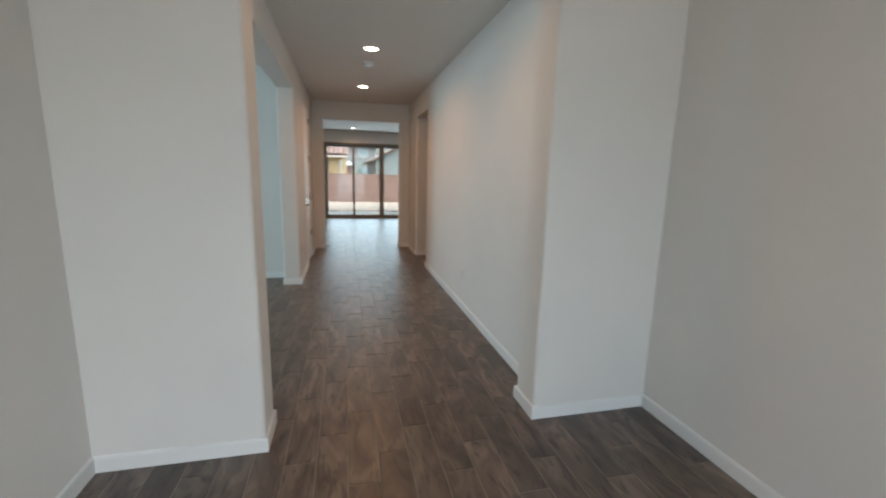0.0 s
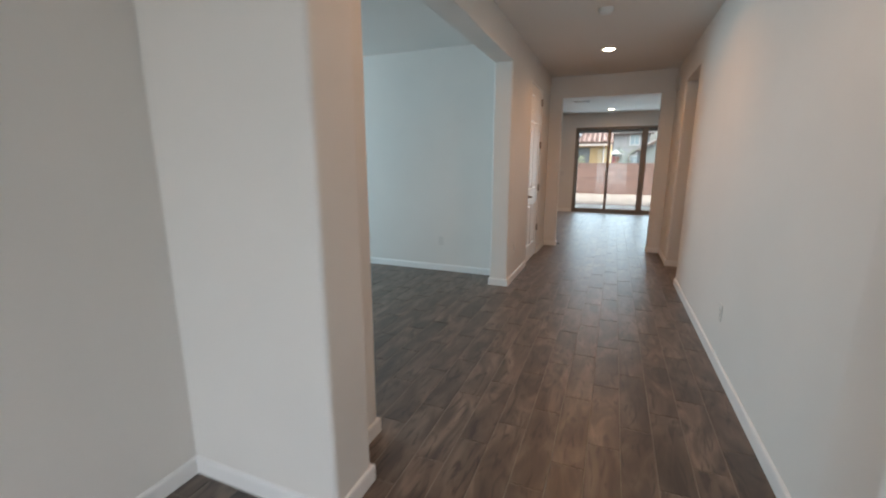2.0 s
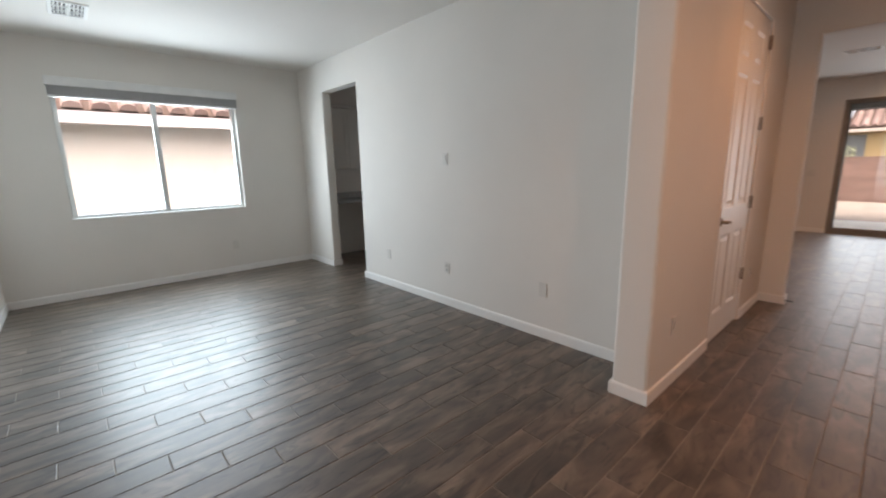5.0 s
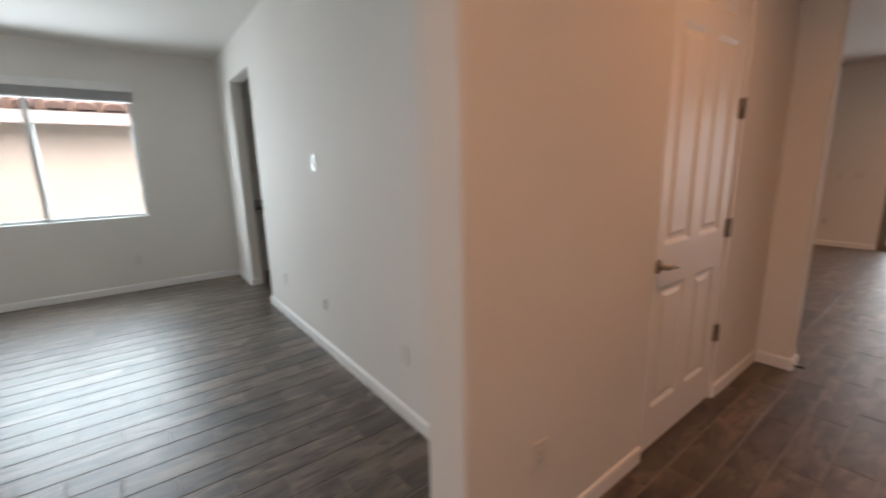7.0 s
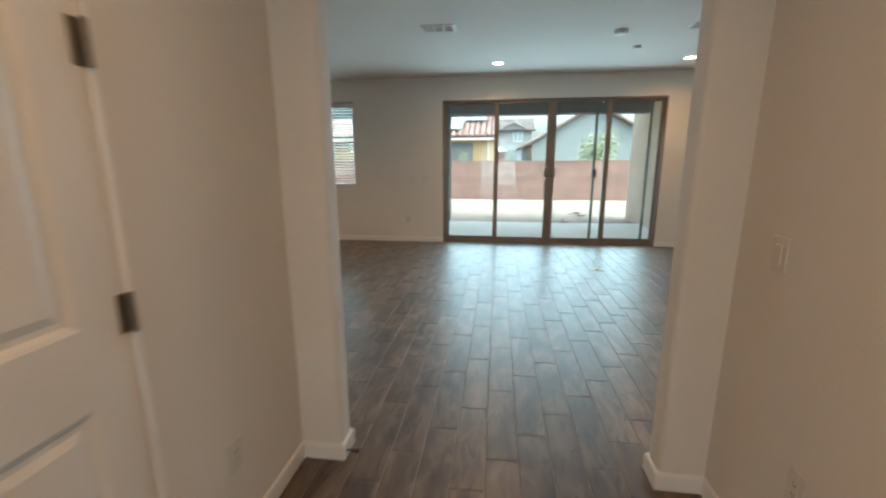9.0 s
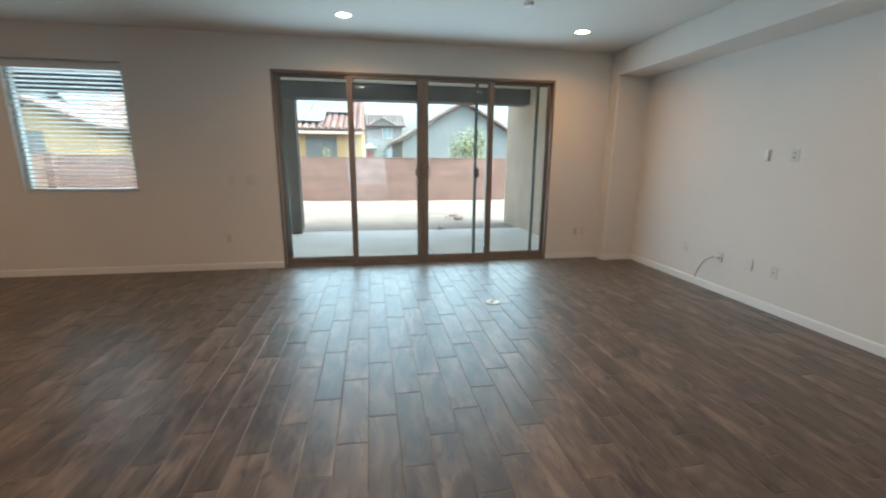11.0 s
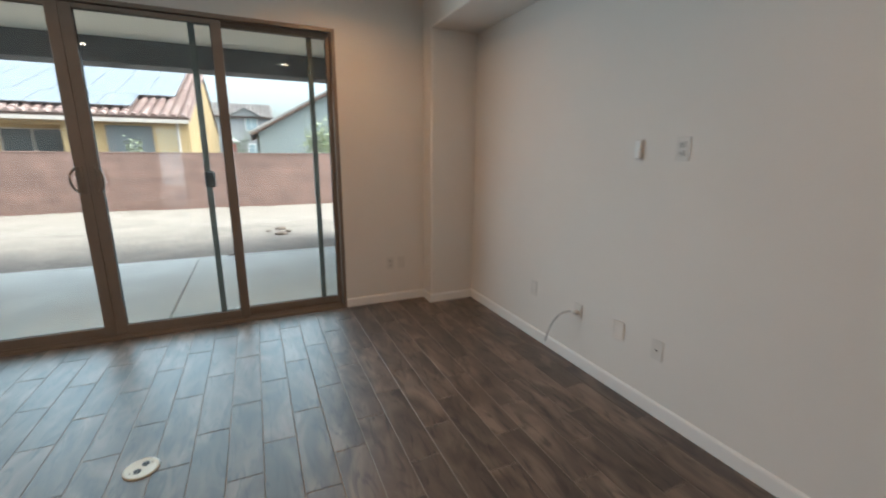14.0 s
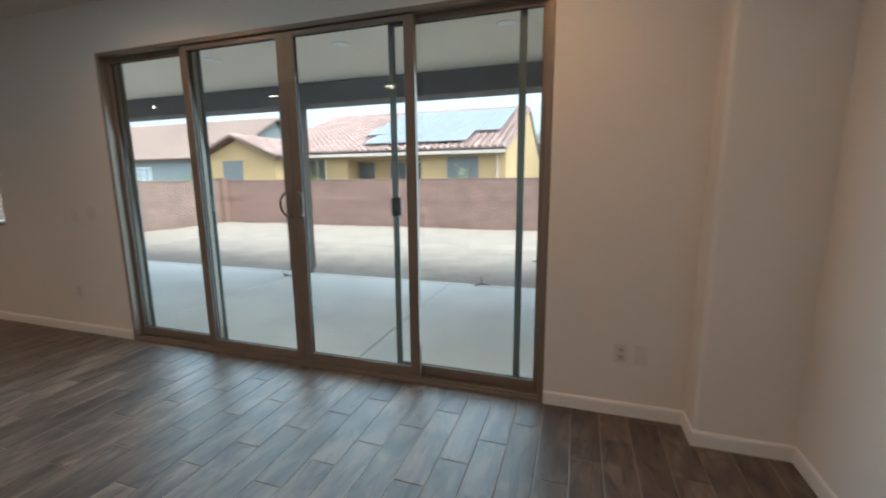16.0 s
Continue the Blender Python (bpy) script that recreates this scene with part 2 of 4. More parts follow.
EAVE = mat("pale_eave_paint", (0.60, 0.59, 0.62), 0.7, var=0.05, scale=3)
FASCIA = mat("fascia_paint", (0.47, 0.43, 0.39), 0.7, var=0.06, scale=3)
ROOF = tile_roof_mat("red_clay_tiles", (0.225, 0.150, 0.134), (0.360, 0.270, 0.248))
ROOFTAN = tile_roof_mat("faded_tan_tiles", (0.200, 0.148, 0.128), (0.264, 0.200, 0.176))
ROOFGREY = tile_roof_mat("grey_flat_tiles", (0.16, 0.16, 0.16), (0.25, 0.245, 0.24))
# base colour lifted to stand in for sky glare on the panels
SOLAR = mat("sky_glare_solar_glass", (0.20, 0.225, 0.25), 0.20, 0.0, var=0.05, scale=2, spec=0.6)
SOLARFRAME = mat("solar_frame", (0.30, 0.32, 0.34), 0.3, 0.5)
DARKGLASS = mat("shaded_window_glass", (0.05, 0.065, 0.07), 0.12, var=0.2, scale=1.0, spec=0.8)
# reflected sky is painted in as a pale blue base colour
SKYGLASS = mat("sky_glare_window_glass", (0.30, 0.40, 0.44), 0.12, var=0.15, scale=1.0, spec=0.8)
SHADE = mat("sun_screen", (0.13, 0.15, 0.16), 0.8, var=0.08, scale=4)
RED = mat("red_paint", (0.35, 0.05, 0.05), 0.5)
LEAF = mat("leaf_green", (0.085, 0.135, 0.035), 0.6, var=0.35, scale=9, fine=0.1)
LEAFPALE = mat("leaf_yellow_green", (0.34, 0.39, 0.22), 0.6, var=0.3, scale=9, fine=0.1)
BARK = mat("bark", (0.10, 0.075, 0.055), 0.9, var=0.25, scale=14, bump=0.6, bscale=60)
ROCK = mat("rubble_stone", (0.20, 0.16, 0.13), 0.9, var=0.25, scale=12, bump=0.6, bscale=50)

# ---- building tools ----


def obj(name, bm, material, parent=None, smooth=False):
    me = bpy.data.meshes.new(name)
    bmesh.ops.recalc_face_normals(bm, faces=bm.faces[:])
    bm.to_mesh(me)
    bm.free()
    me.materials.append(material)
    if smooth:
        me.shade_smooth()
    ob = new(name, me)
    if parent is not None:
        ob.parent = parent
    return ob


def part(name, bm, material, parent, label="", smooth=False):
    return tagged(obj(name, bm, material, parent, smooth), label)


def thing(name, label, category, group="", at=None):
    e = new(name)
    e.empty_display_size = 0.1
    if at is not None:
        e.matrix_world = at
    return tagged(e, label, category, group)


def setting(name, bm, material, label="", smooth=False):
    return tagged(obj(name, bm, material, None, smooth), label, "", "", "structure")


def box(bm, x0, x1, y0, y1, z0, z1, bevel=0.0, seg=1):
    r = bmesh.ops.create_cube(bm, size=1)
    vs = r["verts"]
    for v in vs:
        v.co = Vector(((x0 + x1) / 2 + v.co.x * (x1 - x0), (y0 + y1) / 2 + v.co.y * (y1 - y0), (z0 + z1) / 2 + v.co.z * (z1 - z0)))
    if bevel:
        es = {e for v in vs for e in v.link_edges}
        bmesh.ops.bevel(bm, geom=list(es), offset=bevel, segments=seg, affect="EDGES", profile=0.5)
    return bm


def B(*a, **k):
    return box(bmesh.new(), *a, **k)


def prism(bm, pts, z0, z1, seg=5):
    """A wall of the plan pts = (x, y[, corner radius]), from z0 to z1, with bull-nosed corners."""
    n, out = len(pts), []
    for i in range(n):
        p = Vector(pts[i][:2])
        r = pts[i][2] if len(pts[i]) > 2 else 0
        if not r:
            out.append(p)
            continue
        a, b = (Vector(pts[i - 1][:2]) - p).normalized(), (Vector(pts[(i + 1) % n][:2]) - p).normalized()
        c = p + (a + b) * r
        for k in range(seg + 1):
            th = (math.pi / 2) * k / seg
            out.append(c - b * r * math.cos(th) - a * r * math.sin(th))
    lo = [bm.verts.new((p.x, p.y, z0)) for p in out]
    hi = [bm.verts.new((p.x, p.y, z1)) for p in out]
    bm.faces.new(lo)
    bm.faces.new(hi)
    m = len(out)
    for i in range(m):
        bm.faces.new((lo[i], lo[(i + 1) % m], hi[(i + 1) % m], hi[i]))
    return bm


def P(pts, z0, z1):
    return prism(bmesh.new(), pts, z0, z1)


def baseboard(pts, h=0.083, t=0.012):
    """A painted skirting along pts, the room on its left."""
    bm = bmesh.new()
    n = len(pts)
    P2 = [Vector(p) for p in pts]
    offs = []
    for i in range(n):
        d0 = (P2[i] - P2[i - 1]).normalized() if i else None
        d1 = (P2[i + 1] - P2[i]).normalized() if i < n - 1 else None
        if d0 is None:
            d0 = d1
        if d1 is None:
            d1 = d0
        n0, n1 = Vector((-d0.y, d0.x)), Vector((-d1.y, d1.x))
        offs.append((n0 + n1) / (1 + n0.dot(n1)))
    prof = [(-0.004, 0.0), (t, 0.0), (t, h - 0.014), (t * 0.75, h - 0.005), (t * 0.3, h), (-0.004, h)]
    rings = [[bm.verts.new((*(P2[i] + offs[i] * a), z)) for a, z in prof] for i in range(n)]
    for i in range(n - 1):
        for k in range(len(prof)):
            q = (k + 1) % len(prof)
            bm.faces.new((rings[i][k], rings[i + 1][k], rings[i + 1][q], rings[i][q]))
    bm.faces.new(rings[0])
    bm.faces.new(rings[-1])
    return setting("baseboard", bm, TRIM)


def cyl(bm, r0, r1, z0, z1, seg=24, m=None, caps=True):
    res = bmesh.ops.create_cone(bm, cap_ends=caps, segments=seg, radius1=r0, radius2=r1, depth=z1 - z0)
    mm = Matrix.Translation((0, 0, (z0 + z1) / 2))
    if m is not None:
        mm = m @ mm
    bmesh.ops.transform(bm, matrix=mm, verts=res["verts"])
    return bm


def lathe(profile, seg=32, m=None):
    """A turned body from (radius, height) pairs."""
    bm = bmesh.new()
    rings = []
    for r, z in profile:
        rings.append([bm.verts.new((r * math.cos(2 * math.pi * k / seg), r * math.sin(2 * math.pi * k / seg), z)) for k in range(seg)])
    for a, b in zip(rings, rings[1:]):
        for k in range(seg):
            bm.faces.new((a[k], a[(k + 1) % seg], b[(k + 1) % seg], b[k]))
    if profile[0][0] > 0:
        bm.faces.new(rings[0])
    if profile[-1][0] > 0:
        bm.faces.new(rings[-1])
    if m is not None:
        bmesh.ops.transform(bm, matrix=m, verts=bm.verts[:])
    return bm


def tube(bm, pts, radius, seg=10):
    """A round rod along pts."""
    pts = [Vector(p) for p in pts]
    rings = []
    up = Vector((0.3, 0.2, 1)).normalized()
    for i, p in enumerate(pts):
        d = (pts[min(i + 1, len(pts) - 1)] - pts[max(i - 1, 0)]).normalized()
        u = d.cross(up)
        if u.length < 1e-3:
            u = d.cross(Vector((1, 0, 0)))
        u.normalize()
        v = d.cross(u)
        rad = radius[i] if isinstance(radius, (list, tuple)) else radius
        rings.append([bm.verts.new(p + (u * math.cos(2 * math.pi * k / seg) + v * math.sin(2 * math.pi * k / seg)) * rad) for k in range(seg)])
    for a, b in zip(rings, rings[1:]):
        for k in range(seg):
            bm.faces.new((a[k], a[(k + 1) % seg], b[(k + 1) % seg], b[k]))
    bm.faces.new(rings[0])
    bm.faces.new(rings[-1])
    return bm


# ---- the plan ----
H = 2.760            # ceiling
R = 0.022            # bull-nosed plaster corners
XL, XR = -0.281, 1.538   # hall walls
Y0 = 2.656           # entry-side face of the first opening
YP, YQ = 8.770, 8.887    # hall end wall
YB = 14.242          # garden wall of the great room
XE = 4.453           # east wall of the great room
XW = -5.530          # west wall
ZB = -0.12

# walls
setting("wall_entry_west", B(-1.12, -0.904, -1.35, Y0 - 0.001, ZB, H), WALL)
setting("wall_entry_east", B(2.168, 2.40, -1.35, Y0 - 0.001, ZB, H), WALL)
# unseen front wall; its wide opening is assumed, to admit the entry fill
bm = B(XW - 0.149, -0.75, -1.36, -1.20, ZB, H)
box(bm, 1.95, XE + 0.159, -1.36, -1.20, ZB, H)
box(bm, -0.75, 1.95, -1.36, -1.20, 2.44, H)
setting("wall_front", bm, WALL)
setting("wall_living_south", P([(XW, Y0), (-0.126, Y0, R), (-0.126, 2.91, R), (XL, 2.91), (XL, 3.22, R), (-0.489, 3.22, R), (-0.489, 3.12), (XW, 3.12)], ZB, H), WALL)
setting("wall_hall_east", P([(2.40, Y0), (1.390, Y0, R), (1.390, 2.91, R), (XR, 2.91), (XR, 6.898, R), (2.90, 6.898), (2.90, 6.75), (1.70, 6.75), (1.70, 3.22), (2.40, 3.22)], ZB, H), WALL)
setting("wall_hall_east_end", P([(XR, 7.879, R), (XR, YP), (1.348, YP, R), (1.348, YQ, R), (4.01, YQ), (4.01, 10.06, R), (XE, 10.06), (XE, YP), (2.90, YP), (2.90, 7.879)], ZB, H), WALL)
setting("wall_passage_header", B(XR, 1.70, 6.878, 7.899, 2.43, H), WALL)
setting("wall_passage_end", B(2.90, 3.02, 6.70, YP, ZB, H), WALL)
setting("wall_living_north", P([(-0.489, 6.074, R), (XL, 6.074, R), (XL, 7.147), (-0.42, 7.147), (-0.42, 6.60), (-3.947, 6.60, R), (-3.947, 6.471, R), (-0.489, 6.471)], ZB, H), WALL)
setting("wall_living_north_end", P([(XW, 6.471), (-4.81, 6.471, R), (-4.81, 6.60, R), (XW, 6.60)], ZB, H), WALL)
setting("wall_pantry_header", B(-4.83, -3.93, 6.471, 6.60, 2.385, H), WALL)
setting("wall_hall_west_end", P([(XL, 8.003), (XL, YP), (-0.080, YP, R), (-0.080, YQ, R), (-3.90, YQ, R), (-3.90, YP, R), (-0.42, YP), (-0.42, 8.003)], ZB, H), WALL)
setting("wall_pantry_north", B(XW, -4.85, YP, YQ, ZB, H), WALL)
setting("wall_pantry_north_header", B(-4.85, -3.90, YP, YQ, 2.44, H), WALL)
setting("wall_pantry_east", B(-3.0, -2.88, 6.60, YP, ZB, H), WALL)
setting("wall_door_header", B(-0.42, XL, 7.147, 8.003, 2.440, H), WALL)
setting("wall_living_header", B(-0.489, XL, 3.20, 6.094, 2.445, H, bevel=0.012, seg=3), WALL)
setting("wall_portal_header", B(-0.10, 1.385, YP, YQ, 2.430, H, bevel=0.012, seg=3), WALL)
WY0, WY1, WZ0, WZ1 = 3.77, 5.57, 0.885, 2.275
bm = B(XW - 0.15, XW, -1.199, WY0, ZB, H)
box(bm, XW - 0.15, XW, WY1, YB + 0.15, ZB, H)
box(bm, XW - 0.15, XW, WY0, WY1, ZB, WZ0)
box(bm, XW - 0.15, XW, WY0, WY1, WZ1, H)
setting("wall_west", bm, WALL)
SX0, SX1, SZ1 = -0.316, 3.232, 2.393
NX0, NX1, NZ0, NZ1 = -3.03, -1.87, 0.97, 2.40
bm = B(XW - 0.15, NX0, YB, YB + 0.15, ZB, H)
box(bm, NX0, NX1, YB, YB + 0.15, ZB, NZ0)
box(bm, NX0, NX1, YB, YB + 0.15, NZ1, H)
box(bm, NX1, SX0, YB, YB + 0.15, ZB, H)
box(bm, SX0, SX1, YB, YB + 0.15, SZ1, H)
box(bm, SX1, XE + 0.16, YB, YB + 0.15, ZB, H)
setting("wall_north", bm, WALL)
setting("wall_east", B(XE, XE + 0.16, -1.199, YB, ZB, H), WALL)
setting("wall_media_pier", P([(4.01, 14.055, R), (XE, 14.055), (XE, YB), (4.01, YB)], ZB, H), WALL)
setting("wall_media_soffit", B(4.01, XE, 10.03, 14.075, 2.45, H, bevel=0.012, seg=3), WALL)
setting("ceiling", B(XW - 0.15, XE + 0.16, -1.36, YB + 0.15, H, H + 0.10), CEIL)

# skirting
baseboard([(-0.75, -1.2), (-0.904, -1.2), (-0.904, Y0), (-0.126, Y0), (-0.126, 2.91), (XL, 2.91), (XL, 3.22), (-0.489, 3.22), (-0.489, 3.12), (XW, 3.12), (XW, 6.471), (-4.81, 6.471), (-4.81, 6.60)][::-1])
baseboard([(1.95, -1.2), (2.168, -1.2), (2.168, Y0), (1.390, Y0), (1.390, 2.91), (XR, 2.91), (XR, 6.898), (2.90, 6.898), (2.90, 7.879), (XR, 7.879), (XR, YP), (1.348, YP), (1.348, YQ), (4.01, YQ), (4.01, 10.06), (XE, 10.06), (XE, 14.055), (4.01, 14.055), (4.01, YB), (SX1 + 0.002, YB)])
baseboard([(XL, 7.147), (XL, 6.074), (-0.489, 6.074), (-0.489, 6.471), (-3.947, 6.471), (-3.947, 6.60)])
baseboard([(SX0 - 0.002, YB), (XW, YB), (XW, YQ), (-4.85, YQ)])
baseboard([(-3.90, YP), (-3.90, YQ), (-0.080, YQ), (-0.080, YP), (XL, YP), (XL, 8.003)])

# ---- hall closet door ----


def panel_door():
    """Six-panel moulded door, hinged on its north edge, closed in a painted jamb."""
    y0, y1, z0, z1 = 7.165, 7.985, 0.012, 2.423
    face = XL - 0.010
    e = tagged(thing("door_1", "closed white six-panel moulded door with a satin nickel lever", "door"), kind="structure")
    # leaf built as a face grid with sunk and raised fields
    bm = bmesh.new()
    box(bm, face - 0.036, face - 0.012, y0, y1, z0, z1)
    ys = [y0, 7.255, 7.512, 7.622, 7.866, y1]
    zs = [z0, 0.228, 0.844, 1.037, 1.970, 2.062, 2.300, z1]
    for i in range(5):
        for j in range(7):
            if i in (1, 3) and j in (1, 3, 5):
                continue
            box(bm, face - 0.012, face, ys[i], ys[i + 1], zs[j], zs[j + 1])
    bmesh.ops.remove_doubles(bm, verts=bm.verts[:], dist=0.0005)
    leaf = part("leaf", bm, DOOR, e)
    for i in (1, 3):
        for j in (1, 3, 5):
            a, b, c, d = ys[i], ys[i + 1], zs[j], zs[j + 1]
            bm = bmesh.new()
            prev = None
            for inset, dep in ((0.0, 0.0), (0.010, -0.004), (0.020, -0.0105), (0.034, -0.0105), (0.056, -0.003), (0.062, -0.003)):
                ring = [bm.verts.new((face + dep, yy, zz)) for yy, zz in ((a + inset, c + inset), (b - inset, c + inset), (b - inset, d - inset), (a + inset, d - inset))]
                if prev:
                    for k in range(4):
                        bm.faces.new((prev[k], prev[(k + 1) % 4], ring[(k + 1) % 4], ring[k]))
                prev = ring
            bm.faces.new(prev)
            part("door_panel", bm, DOOR, leaf)
    bm = B(-0.415, XL + 0.004, 7.147, 7.162, 0.0, 2.440, bevel=0.003)
    box(bm, -0.415, XL + 0.004, 7.988, 8.003, 0.0, 2.440, bevel=0.003)
    box(bm, -0.415, XL + 0.004, 7.162, 7.988, 2.427, 2.440, bevel=0.003)
    part("jamb", bm, TRIM, e)
    for z in (0.425, 1.040, 1.667, 2.270):
        bm = B(face - 0.002, face + 0.004, 7.959, 7.987, z - 0.050, z + 0.050, bevel=0.001)
        cyl(bm, 0.0075, 0.0075, z - 0.052, z + 0.052, 14, Matrix.Translation((XL + 0.005, 7.987, 0)))
        part("hinge", bm, NICKEL, e, "satin nickel butt hinge")
    m = Matrix.Translation((face, 7.209, 0.950)) @ Euler((0, radians(90), 0)).to_matrix().to_4x4()
    hd = part("door_handle", lathe([(0.001, 0.0), (0.033, 0.0), (0.033, 0.006), (0.027, 0.011), (0.013, 0.014), (0.0115, 0.030), (0.0125, 0.048), (0.001, 0.050)], 28, m), NICKEL, e, "satin nickel lever handle on a round rose", True)
    x = face + 0.045
    bm = tube(bmesh.new(), [(x - 0.006, 7.203, 0.950), (x, 7.222, 0.950), (x + 0.003, 7.250, 0.951), (x + 0.002, 7.278, 0.947), (x - 0.001, 7.302, 0.940), (x - 0.003, 7.318, 0.939)], [0.011, 0.0105, 0.0095, 0.0085, 0.008, 0.0055], 12)
    part("lever", bm, NICKEL, hd, "", True)
    return e


panel_door()

# ---- sliding door to the patio ----


def framed_leaf(bm, x0, x1, y0, y1, z0, z1, w, wb, wt=None):
    wt = wt or w
    box(bm, x0, x0 + w, y0, y1, z0, z1, bevel=0.003)
    box(bm, x1 - w, x1, y0, y1, z0, z1, bevel=0.003)
    box(bm, x0 + w, x1 - w, y0 + 0.002, y1 - 0.002, z0, z0 + wb, bevel=0.003)
    box(bm, x0 + w, x1 - w, y0 + 0.002, y1 - 0.002, z1 - wt, z1, bevel=0.003)
    return bm


def pane(name, x0, x1, y, z0, z1, parent):
    bm = B(x0, x1, y - 0.003, y + 0.003, z0, z1)
    ob = part(name, bm, GLASS, parent)
    ob.visible_shadow = False
    return ob


def sliding_door():
    e = tagged(thing("door_2", "four-panel taupe aluminium sliding glass door to the patio, closed", "sliding door"), kind="structure")
    bm = B(SX0, SX0 + 0.032, YB - 0.004, YB + 0.15, 0.0, SZ1, bevel=0.004)
    box(bm, SX1 - 0.032, SX1, YB - 0.004, YB + 0.15, 0.0, SZ1, bevel=0.004)
    box(bm, SX0 + 0.032, SX1 - 0.032, YB - 0.004, YB + 0.15, SZ1 - 0.032, SZ1, bevel=0.004)
    box(bm, SX0 + 0.032, SX1 - 0.032, YB + 0.048, YB + 0.054, SZ1 - 0.050, SZ1 - 0.032)
    part("outer_frame", bm, BRONZE, e)
    bm = B(SX0 + 0.032, SX1 - 0.032, YB - 0.004, YB + 0.15, -0.03, 0.022, bevel=0.003)
    for dy in (0.004, 0.050, 0.096, 0.138):
        box(bm, SX0 + 0.032, SX1 - 0.032, YB + dy, YB + dy + 0.006, 0.022, 0.040)
    part("sill_track", bm, BRONZE, e)
    zi0, zi1 = 0.040, SZ1 - 0.036
    spec = ((SX0 + 0.032, 0.618, 0.060, 0.098, 0.034), (0.550, 1.4775, 0.010, 0.048, 0.070), (1.4785, 2.410, 0.010, 0.048, 0.070), (2.338, SX1 - 0.032, 0.060, 0.098, 0.034))
    for k, (a, b, d0, d1, w) in enumerate(spec):
        leaf = part("sliding_panel" if k in (1, 2) else "fixed_panel", framed_leaf(bmesh.new(), a, b, YB + d0, YB + d1, zi0, zi1, w, 0.066, 0.034), BRONZE, e)
        bm = bmesh.new()
        framed_leaf(bm, a + w - 0.002, b - w + 0.002, YB + d0 + 0.010, YB + d1 - 0.008, zi0 + 0.064, zi1 - 0.032, 0.006, 0.006)
        part("gasket", bm, SEAL, leaf)
        pane("pane", a + w, b - w, YB + (d0 + d1) / 2, zi0 + 0.066, zi1 - 0.034, leaf)
        if k in (1, 2):
            x = b - 0.035 if k == 1 else a + 0.035
            s = -1 if k == 1 else 1
            bm = bmesh.new()
            pts = []
            for i in range(13):
                th = math.pi * i / 12
                pts.append((x + s * 0.046 * math.sin(th) + s * 0.012, YB + 0.012 - 0.040 * math.sin(th), 1.215 + 0.085 * math.cos(th)))
            tube(bm, pts, 0.0085, 10)
            box(bm, x - 0.014, x + 0.014, YB + 0.004, YB + 0.012, 1.12, 1.31, bevel=0.003)
            part("pull_handle", bm, BRONZE, leaf, "curved bronze pull handle", True)
    # insect screens parked behind the fixed panels
    for a, b in ((SX0 + 0.05, 0.612), (2.184, 3.068)):
        sc = part("insect_screen", framed_leaf(bmesh.new(), a, b, YB + 0.128, YB + 0.143, 0.042, SZ1 - 0.034, 0.044, 0.04, 0.022), DARKALU, e, "dark narrow screen door frame")
        x = b - 0.030 if a < 1 else a + 0.036
        bm = B(x - 0.040, x + 0.036, YB + 0.100, YB + 0.127, 1.138, 1.264, bevel=0.012, seg=3)
        box(bm, x - 0.007, x + 0.007, YB + 0.094, YB + 0.101, 1.175, 1.22, bevel=0.002)
        part("screen_latch", bm, BLACK, sc, "black plastic latch")
    return e


sliding_door()

# ---- windows and blinds ----


def living_window():
    e = tagged(thing("window_1", "two-pane sliding vinyl window in a drywall return", "window"), kind="structure")
    x0, x1 = XW - 0.11, XW - 0.05
    bm = bmesh.new()
    w = 0.045
    box(bm, x0, x1, WY0, WY0 + w, WZ0, WZ1, bevel=0.003)
    box(bm, x0, x1, WY1 - w, WY1, WZ0, WZ1, bevel=0.003)
    box(bm, x0, x1, WY0 + w, WY1 - w, WZ0, WZ0 + w, bevel=0.003)
    box(bm, x0, x1, WY0 + w, WY1 - w, WZ1 - w, WZ1, bevel=0.003)
    part("window_frame", bm, VINYL, e)
    yc = (WY0 + WY1) / 2
    part("window_stile", B(x0 + 0.008, x1 + 0.004, yc - 0.028, yc + 0.028, WZ0 + w, WZ1 - w, bevel=0.003), VINYL, e)
    part("window_sill", B(XW - 0.05, XW + 0.006, WY0 - 0.004, WY1 + 0.004, WZ0 - 0.003, WZ0 + 0.010, bevel=0.004), TRIM, e)
    for a, b in ((WY0 + w, yc - 0.028), (yc + 0.028, WY1 - w)):
        ob = part("pane", B(x0 + 0.027, x0 + 0.033, a, b, WZ0 + w, WZ1 - w), GLASS, e)
        ob.visible_shadow = False


def stacked_blind():
    """Faux-wood blind pulled right up, its slats stacked under a valance."""
    e = thing("window_blind", "raised white blind with grey stacked slats under a flat valance", "blind")
    y0, y1 = WY0 - 0.02, WY1 + 0.02
    part("valance", B(XW + 0.003, XW + 0.075, y0, y1, 2.288, 2.378, bevel=0.004), BLIND, e)
    z = 2.194
    for k in range(16):
        dx = 0.002 * math.sin(k * 2.3)
        part("slat", B(XW + 0.010 + dx, XW + 0.060 + dx, y0 + 0.01, y1 - 0.01, z + k * 0.006, z + k * 0.006 + 0.0042), BLINDGREY, e)
    part("bottom_rail", B(XW + 0.008, XW + 0.062, y0 + 0.008, y1 - 0.008, 2.176, 2.193, bevel=0.003), BLIND, e)


